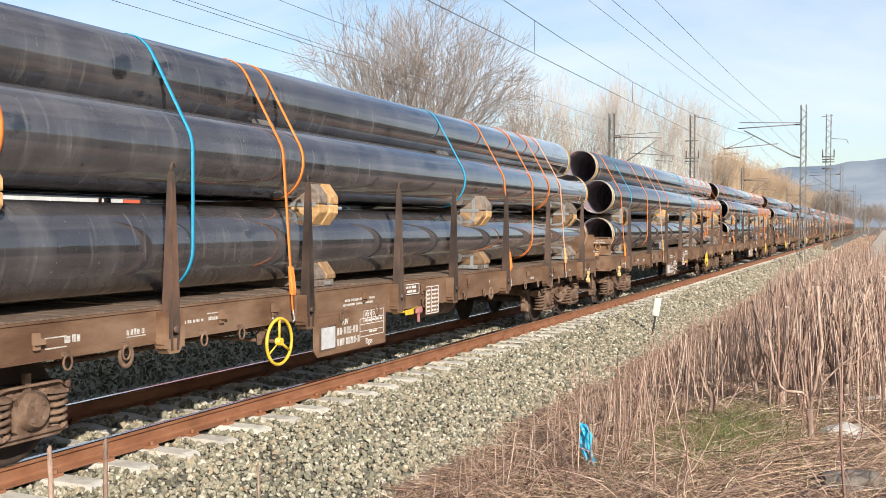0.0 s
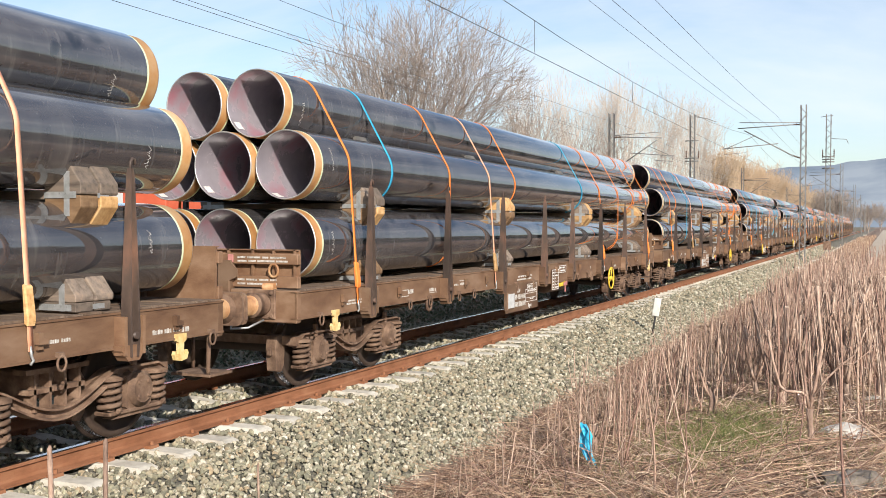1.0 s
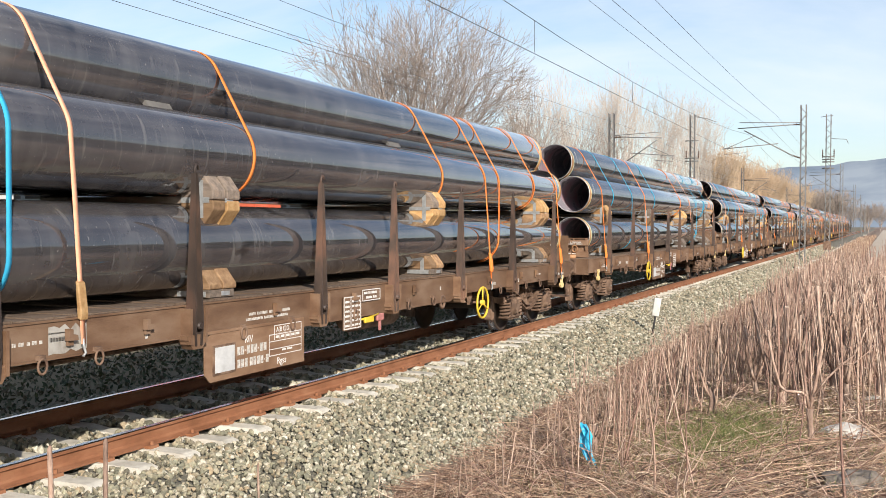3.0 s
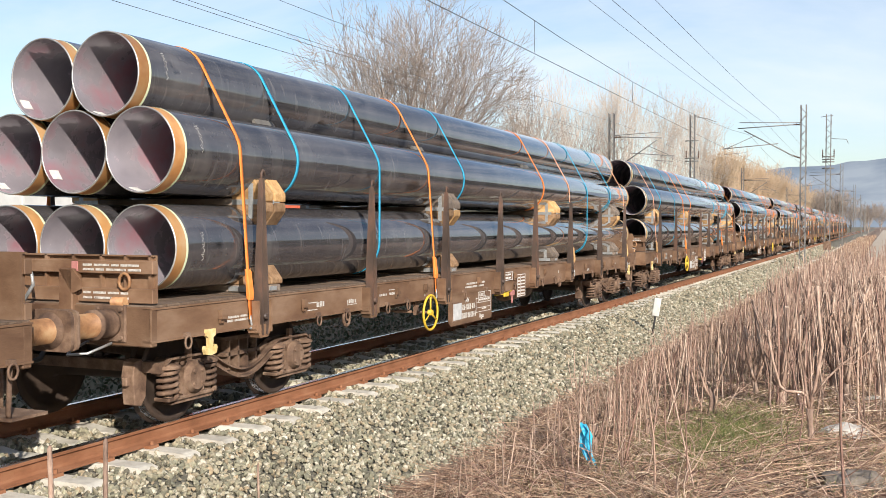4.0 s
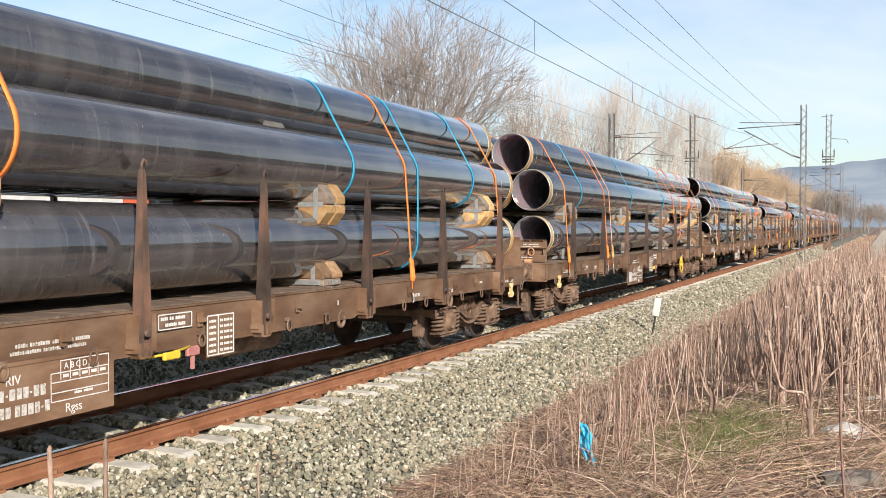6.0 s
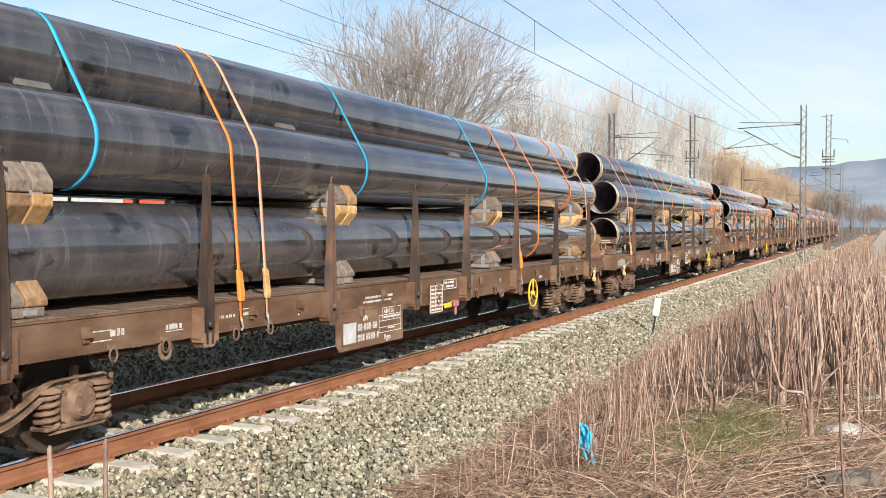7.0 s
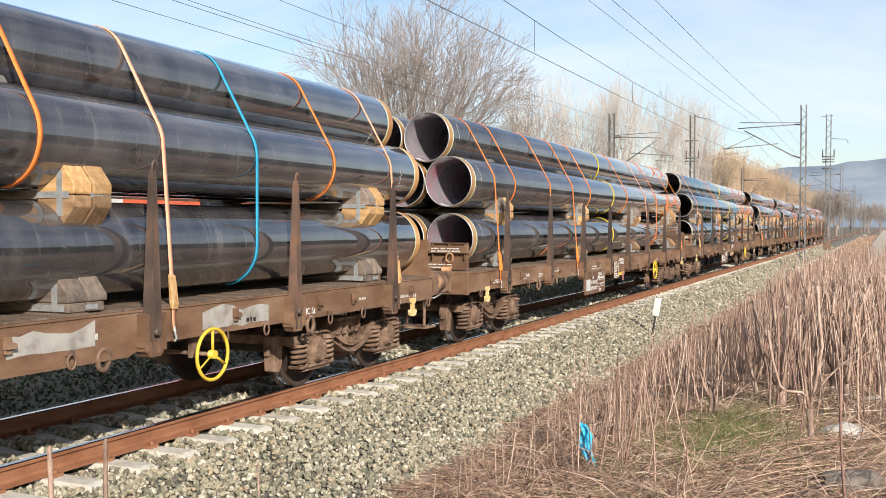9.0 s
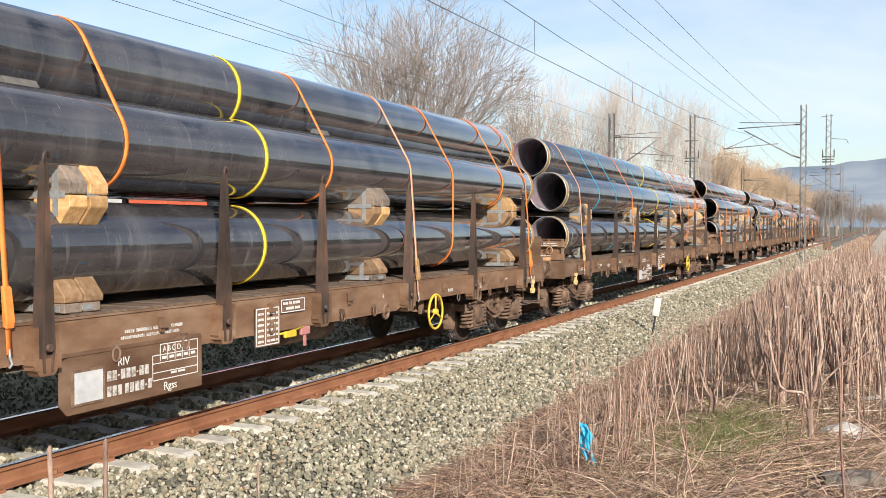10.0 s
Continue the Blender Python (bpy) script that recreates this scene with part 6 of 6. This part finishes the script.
# ---- masts and wires ----
def lattice_mast(x, y, top_z, w=0.34, foot=-0.9):
    m = new("catenary_mast")
    m.matrix_basis = pose(x, y, 0)
    h = w / 2
    for sx in (-1, 1):
        for sy in (-1, 1):
            bm = bmesh.new()
            add_box(bm, min(sx * h, sx * (h - 0.06)), max(sx * h, sx * (h - 0.06)), min(sy * h, sy * (h - 0.012)), max(sy * h, sy * (h - 0.012)), foot, top_z)
            add_box(bm, min(sx * h, sx * (h - 0.012)), max(sx * h, sx * (h - 0.012)), min(sy * (h - 0.012), sy * (h - 0.06)), max(sy * (h - 0.012), sy * (h - 0.06)), foot, top_z)
            part("leg", bm, GALV_MAST, m)
    bm = bmesh.new()
    z, i = foot + 0.3, 0
    while z < top_z - 0.3:
        for s in (-1, 1):
            a, b = (h, -h) if i % 2 else (-h, h)
            tube(bm, [(a, s * h, z), (b, s * h, z + 0.42)], 0.016, 4)
            tube(bm, [(s * h, a, z), (s * h, b, z + 0.42)], 0.016, 4)
        z += 0.42
        i += 1
    part("bracing", bm, GALV_MAST, m)
    bm = bmesh.new()
    add_box(bm, -0.4, 0.4, -0.4, 0.4, foot - 0.3, -0.45, 0.03)
    part("footing", bm, CONCRETE, m)
    return tagged(m, "grey steel lattice mast for the overhead line", "mast", "overhead line masts")


def arm(m, pts, r=0.028, mat=None):
    bm = bmesh.new()
    tube(bm, pts, r, 6)
    return part("arm", bm, mat or GALV_MAST, m)


def insulator(m, p, q):
    bm = bmesh.new()
    p, q = Vector(p), Vector(q)
    L = (q - p).length
    prof = []
    for i in range(5):
        h = L * (i + 0.5) / 5
        prof += [(0.03, h - L * 0.07), (0.07, h), (0.03, h + L * 0.04)]
    lathe(bm, prof, "z", 8)
    o = part("insulator", bm, CERAMIC, m)
    o.matrix_basis = Matrix.Translation(p) @ (q - p).to_track_quat("Z", "Y").to_matrix().to_4x4()


def cantilever(m, side, reach, z_hi=7.65, z_lo=5.75):
    """Tube arms out over the track; side is -1 towards -x."""
    s = side
    insulator(m, (s * 0.17, 0, z_lo), (s * 0.6, 0, z_lo + 0.16))
    insulator(m, (s * 0.17, 0, z_hi), (s * 0.6, 0, z_hi))
    arm(m, [(s * 0.6, 0, z_lo + 0.16), (s * reach * 0.72, 0, z_hi - 0.25)], 0.035)
    arm(m, [(s * 0.6, 0, z_hi), (s * reach * 0.8, 0, z_hi - 0.12)], 0.03)
    arm(m, [(s * 0.17, 0, z_hi + 0.1), (s * reach * 0.78, 0, z_hi + 0.22)], 0.022)
    arm(m, [(s * reach * 0.3, 0, z_lo + 0.85), (s * reach, 0, z_lo + 0.62)], 0.026)
    arm(m, [(s * reach * 0.95, 0, z_lo + 0.62), (s * reach * 0.58, 0, z_hi - 0.55)], 0.018)
    arm(m, [(s * reach * 0.97, 0, z_lo + 0.62), (s * reach * 0.97, 0, z_lo + 0.3), (s * reach * 0.7, 0, z_lo + 0.38)], 0.014)


_m = lattice_mast(2.2, 61, 8.75)
cantilever(_m, -1, 4.5)
for _y in (121, 181, 241, 301):
    _q = lattice_mast(2.2, _y, 8.75)
    cantilever(_q, -1, 4.2)
_m = lattice_mast(2.45, 84.7, 10.6, 0.4)
for _z in (6.4, 6.9, 7.1, 7.3):
    arm(_m, [(-0.45, 0, _z), (0.45, 0, _z)], 0.05)
for _s in (-1, 1):
    insulator(_m, (_s * 0.42, 0, 7.2), (_s * 0.42, 0, 7.9))
arm(_m, [(0.2, 0, 8.7), (1.3, 0, 8.62), (1.45, 0, 8.3)], 0.025)
arm(_m, [(-0.6, 0, 10.4), (0.3, 0, 10.5)], 0.025)
bm_box = box(-0.28, 0.28, -0.25, 0.25, 0.05, 0.7, 0.02)
part("switch_box", bm_box, UNDER_BROWN, _m, "dark brown switch cabinet")
_m = lattice_mast(-8.3, 86.5, 11.2, 0.42)
for _z in (7.3, 7.55, 9.0):
    arm(_m, [(-0.6, 0, _z), (0.5, 0, _z)], 0.05)
for _s in (-1, 1):
    insulator(_m, (_s * 0.5, 0, 7.5), (_s * 0.5, 0, 8.2))
arm(_m, [(0.2, 0, 11.0), (1.2, 0, 10.8), (1.9, 0, 10.5)], 0.025)
for _y in (59.2, 121, 181):
    _m = lattice_mast(-8.4, _y, 8.5)
    cantilever(_m, 1, 3.7, 7.1, 5.3)


def wire(pts, r, label="dark overhead line wire above the track"):
    bm = bmesh.new()
    tube(bm, pts, r, 4)
    tagged(link_bm("overhead_wire", bm, WIRE), label, "wire", "overhead wires")


def sagging(x, z_mast, sag, dx=0.0, r=0.009):
    pts = []
    for span in range(-2, 5):
        for i in range(8):
            f = i / 8
            pts.append((x + dx * (0.5 - abs(f - 0.5)), 1 + 60 * (span + f), z_mast - 4 * sag * f * (1 - f)))
    wire(pts, r)
    return pts


sagging(-0.75, 5.7, 0.03, r=0.0075)
_mess = sagging(-0.75, 7.15, 0.85, r=0.007)
for _x, _z, _s in ((-1.0, 8.2, 0.25), (0.35, 7.6, 0.35), (0.75, 8.2, 0.35), (-8.0, 7.9, 0.25), (-8.4, 7.1, 0.2), (-8.5, 7.25, 0.2), (-8.9, 6.85, 0.2)):
    sagging(_x, _z, _s, r=0.006 if _x > -5 else 0.007)
for _y in (21.4, 8.0, 31, 41, 51, 71, 81, 91):
    _f = ((_y - 1) % 60) / 60
    bm_d = bmesh.new()
    tube(bm_d, [(-0.75, _y, 5.7), (-0.75, _y, 7.15 - 4 * 0.85 * _f * (1 - _f))], 0.006, 4)
    tagged(link_bm("dropper_wire", bm_d, WIRE), "thin vertical dropper holding the contact wire", "wire", "dropper wires")


# ---- hills far behind ----
def hills():
    # Distance haze is painted into the hill colour and lifted by a faint glow.
    m = bpy.data.materials.new("painted_haze_hill")
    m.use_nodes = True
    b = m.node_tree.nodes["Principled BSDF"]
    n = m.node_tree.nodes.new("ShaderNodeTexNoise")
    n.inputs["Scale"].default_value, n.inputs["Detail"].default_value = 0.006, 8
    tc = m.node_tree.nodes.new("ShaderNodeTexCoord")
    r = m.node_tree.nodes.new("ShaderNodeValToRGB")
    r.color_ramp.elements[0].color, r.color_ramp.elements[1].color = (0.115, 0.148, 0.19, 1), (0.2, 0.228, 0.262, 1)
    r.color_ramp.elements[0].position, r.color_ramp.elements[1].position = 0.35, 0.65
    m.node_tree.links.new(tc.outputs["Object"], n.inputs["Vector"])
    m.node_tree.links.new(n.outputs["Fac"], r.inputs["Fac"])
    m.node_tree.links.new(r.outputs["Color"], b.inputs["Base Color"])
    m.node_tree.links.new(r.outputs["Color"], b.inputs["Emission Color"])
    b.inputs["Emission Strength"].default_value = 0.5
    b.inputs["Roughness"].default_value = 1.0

    def ridge(x):
        base = 190 + 60 * noise.noise(Vector((x * 0.0016, 0, 0))) + 26 * noise.noise(Vector((x * 0.006, 3, 0))) + 8 * noise.noise(Vector((x * 0.02, 5, 0)))
        left = min(1.0, max(0.0, (x + 1100) / 850))
        return base * (0.35 + 0.65 * left * left * (3 - 2 * left))
    xs = [-3800 + 40 * i for i in range(190)]
    verts, faces = [], []
    for x in xs:
        h = ridge(x)
        for f, dy in ((-0.05, -900), (0.25, -600), (0.55, -330), (0.82, -120), (1.0, 0), (0.6, 500), (-0.05, 1000)):
            jig = 40 * noise.noise(Vector((x * 0.004, dy * 0.01, 9))) * f
            verts.append((x, 3100 + dy + jig, -20 + (h + 20) * f + 0.5 * jig))
    for i in range(len(xs) - 1):
        for j in range(6):
            faces.append((i * 7 + j, (i + 1) * 7 + j, (i + 1) * 7 + j + 1, i * 7 + j + 1))
    tagged(mesh_from("backdrop", verts, faces, m, smooth=True), "hills on the horizon, blue-grey with painted haze", "hills", kind="structure")


hills()


# ---- road, conduit, marker post, litter ----
def road_height(x, y):
    return ground_height(x, 200.0) + 0.03


def build_road():
    xs = [4.6, 5.2, 6.0, 7.0, 8.5, 10.0]
    ys = [36 + 4 * i for i in range(40)] + [200, 230, 270, 330, 420, 600]
    verts = [(x + 0.25 * noise.noise(Vector((y * 0.1, x, 0))) + 0.004 * (y - 36), y, ground_height(x, y) + 0.025) for y in ys for x in xs]
    w = len(xs)
    faces = [(j * w + i, j * w + i + 1, (j + 1) * w + i + 1, (j + 1) * w + i) for j in range(len(ys) - 1) for i in range(w - 1)]
    tagged(mesh_from("road", verts, faces, SAND, smooth=True), "pale sandy service track beside the railway", "road", kind="structure")


build_road()
WHITE_PLASTIC = surface("chalky_white_plastic", [(0.62, 0.6, 0.56), (0.78, 0.77, 0.73)], 6, (0.5, 0.7), 0, 0.1)
BLUE_PLASTIC = surface("torn_blue_plastic", [(0.02, 0.3, 0.52), (0.03, 0.42, 0.66), (0.1, 0.55, 0.76)], 14, (0.3, 0.5), 0, 0.5, 40)
PALE_ROCK = surface("pale_limestone", [(0.34, 0.31, 0.28), (0.5, 0.47, 0.43), (0.6, 0.57, 0.53)], 9, (0.85, 0.95), 0, 0.6, 40)
DARK_ROCK = surface("dark_earthy_stone", [(0.08, 0.065, 0.05), (0.17, 0.14, 0.115), (0.26, 0.225, 0.19)], 7, (0.9, 1), 0, 0.8, 30)


def conduit():
    rnd = random.Random(2)
    bm = bmesh.new()
    pts = [(2.15 + 0.12 * math.sin(i * 1.7) - 0.004 * i, 56 + 5 * i, -0.5 + 0.06 * math.sin(i * 2.3)) for i in range(26)]
    tube(bm, pts, 0.06, 8)
    tagged(link_bm("cable_conduit", bm, CONCRETE), "long pale cable conduit lying beside the track", "conduit")


conduit()


def marker_post():
    p = new("marker_post")
    p.matrix_basis = pose(1.65, 22.6, -0.55, 3, 9, 0)
    bm = bmesh.new()
    tube(bm, [(0, 0, -0.2), (0, 0, 0.5)], 0.024, 6)
    part("stem", bm, DARK_RUBBER, p, "thin dark metal stem")
    bm = box(-0.075, 0.075, -0.03, 0.03, 0.44, 0.84, 0.012)
    part("head", bm, WHITE_PLASTIC, p, "white rectangular head")
    tagged(p, "white lineside marker on a thin leaning post in ballast", "marker post")


marker_post()


def blue_bag():
    rnd = random.Random(6)
    bm = bmesh.new()
    rows = []
    for i in range(9):
        f = i / 8
        w = 0.07 + 0.06 * math.sin(f * 3.0) + 0.03 * rnd.random()
        cx = -0.09 + 0.16 * (1 - f) + 0.02 * math.sin(9 * f)
        rows.append([bm.verts.new((cx + w * (k / 4 - 0.5), 0.03 * math.sin(k * 2.1 + i) + 0.03 * rnd.random(), 0.02 + 0.46 * f + 0.012 * rnd.random())) for k in range(5)])
    for a, b in zip(rows, rows[1:]):
        for k in range(4):
            bm.faces.new((a[k], a[k + 1], b[k + 1], b[k]))
    ext = bmesh.ops.extrude_face_region(bm, geom=bm.faces[:])
    bmesh.ops.translate(bm, verts=[v for v in ext["geom"] if isinstance(v, bmesh.types.BMVert)], vec=(0.004, 0.018, 0.002))
    ob = link_bm("plastic_scrap", bm, BLUE_PLASTIC)
    ob.matrix_basis = pose(3.66, 9.72, ground_height(3.66, 9.72) - 0.03, 0, 0, -35)
    tagged(ob, "crumpled torn blue plastic sheet caught upright in dry canes", "plastic scrap")


blue_bag()


def rock(name, x, y, size, squash, material, seed, label):
    bm = bmesh.new()
    bmesh.ops.create_icosphere(bm, subdivisions=3, radius=1.0)
    for v in bm.verts:
        n = noise.noise(v.co * 1.4 + Vector((seed, 0, 0))) * 0.35 + noise.noise(v.co * 3.5 + Vector((0, seed, 0))) * 0.16
        v.co *= (1 + n)
        v.co = Vector((v.co.x * size, v.co.y * size * 0.8, v.co.z * size * squash))
    ob = link_bm(name, bm, material)
    ob.matrix_basis = pose(x, y, ground_height(x, y) + size * squash * 0.25, 0, 0, seed * 40)
    tagged(ob, label, "rock")


rock("limestone_rock", 5.99, 11.35, 0.26, 0.42, PALE_ROCK, 1.0, "pale limestone rock lying among straw")
rock("dark_boulder", 6.12, 9.05, 0.3, 0.45, DARK_ROCK, 2.0, "dark earthy boulder lying among straw")
rock("small_stone", 6.28, 13.6, 0.16, 0.5, PALE_ROCK, 3.0, "small pale stone under the shrubs")

# cut canes that stand in the ballast foot, close to the camera
for _x, _y, _tx, _tz, _r in ((2.1, 4.28, -0.01, 1.33, 0.017), (2.07, 4.7, 0.04, 1.29, 0.016), (2.1, 6.3, 0.01, 0.8, 0.010), (3.3, 9.0, 0.02, 0.6, 0.007), (2.9, 8.2, 0.05, 0.5, 0.006)):
    bm_c = bmesh.new()
    tube(bm_c, [(0, 0, -0.1), (_tx * 0.4 + 0.01, 0.01, _tz * 0.5), (_tx, 0.0, _tz), (_tx + 0.004, 0, _tz + 0.02)], [_r * 1.1, _r, _r * 0.85, _r * 0.4], 7)
    _c = link_bm("cane_stalk", bm_c, BARK)
    _c.matrix_basis = pose(_x, _y, -0.68)
    tagged(_c, "single cut reddish cane standing at the ballast foot", "cane", "single canes")


# ---- lorry trailers parked beyond the line, seen through the gaps in the load ----
TRAILER_WHITE = surface("grey_white_trailer_panel", [(0.5, 0.49, 0.47), (0.66, 0.65, 0.63)], 1.5, (0.5, 0.7), 0, 0.1)
TRAILER_RED = surface("orange_red_trailer_tarpaulin", [(0.5, 0.09, 0.04), (0.62, 0.14, 0.07)], 1.5, (0.5, 0.7), 0, 0.1)


def trailer(x, y, length, material, label):
    t = new("box_trailer")
    t.matrix_basis = pose(x, y, -0.7)
    bm = box(-1.25, 1.25, 0, length, 1.2, 3.9, 0.04)
    body = part("body", bm, material, t)
    rib = part("rib", box(1.25, 1.29, 0.0, 0.06, 1.25, 3.85), material, t)
    for i in range(1, int(length / 0.9)):
        share(rib, 0, 0.9 * i, 0)
    part("chassis", box(-0.45, 0.45, 0.4, length - 0.3, 0.85, 1.2), UNDER_BROWN, t)
    bm = bmesh.new()
    lathe(bm, [(0.2, -0.15), (0.48, -0.14), (0.5, -0.1), (0.5, 0.1), (0.48, 0.14), (0.2, 0.15)], "x", 20)
    wh = part("wheel", bm, DARK_RUBBER, t)
    wh.matrix_basis = pose(1.05, length - 2.0, 0.5)
    for wx, wy in ((-1.05, length - 2.0), (1.05, length - 3.3), (-1.05, length - 3.3), (1.05, 1.8), (-1.05, 1.8)):
        share(wh, wx, wy, 0.5)
    tagged(t, label, "trailer", "parked trailers")


trailer(-14.0, 9.5, 12.6, TRAILER_WHITE, "grey-white box trailer parked beyond the railway")
trailer(-14.0, 23.9, 9.0, TRAILER_RED, "orange-red box trailer parked beyond the railway")


# ---- scrub beyond the track, seen under and between the wagons ----
SCRUB = stone_material("dull_green_scrub_leaves", [(0.03, 0.045, 0.018), (0.06, 0.075, 0.03), (0.09, 0.085, 0.045), (0.13, 0.1, 0.06)], 0.7, 0.0)


def scrub():
    rng = np.random.default_rng(31)
    n = 60000
    y = 4 + 110 * rng.random(n) ** 1.2
    crest = np.array([0.9 + 0.55 * noise.noise(Vector((b * 0.35, 0, 1.0))) + 0.3 * noise.noise(Vector((b * 1.3, 0, 4.0))) for b in y])
    x = -4.3 - np.abs(rng.normal(0, 2.2, n))
    z = -0.74 + crest * np.clip((-x - 3.8) / 2.5, 0.15, 1) * rng.random(n) ** 1.6
    c = np.stack([x, y, z], 1)
    u, v = rng.normal(size=(n, 3)), rng.normal(size=(n, 3))
    u /= np.linalg.norm(u, axis=1, keepdims=True)
    v = np.cross(u, v)
    v /= np.linalg.norm(v, axis=1, keepdims=True)
    s = rng.uniform(0.025, 0.065, n)[:, None]
    V = np.stack([c - u * s, c + v * s * 0.5, c + u * s, c - v * s * 0.5], 1).reshape(-1, 3)
    numpy_mesh("lineside_scrub", V, np.arange(4 * n).reshape(-1, 4), SCRUB, "low dull green scrub beyond the track", "scrub")


scrub()


def motions():
    """Everything on the train runs along the rails, and its wheels turn."""
    times = [0.5 * i for i in range(21)]
    for ob, m in MOVERS:
        walk(ob, [(t, Matrix.Translation((0, -travel(t), 0)) @ m) for t in times])
    steps = [i / FPS for i in range(301)]
    for ob, m in MOVERS:
        if not ob.name.startswith("flat_wagon"):
            continue
        for w in ob.children_recursive:
            if w.name.startswith("wheelset"):
                p = w.matrix_basis.translation.copy()
                walk(w, [(t, Matrix.Translation(p) @ Matrix.Rotation(travel(t) / 0.46, 4, "X")) for t in steps])


motions()
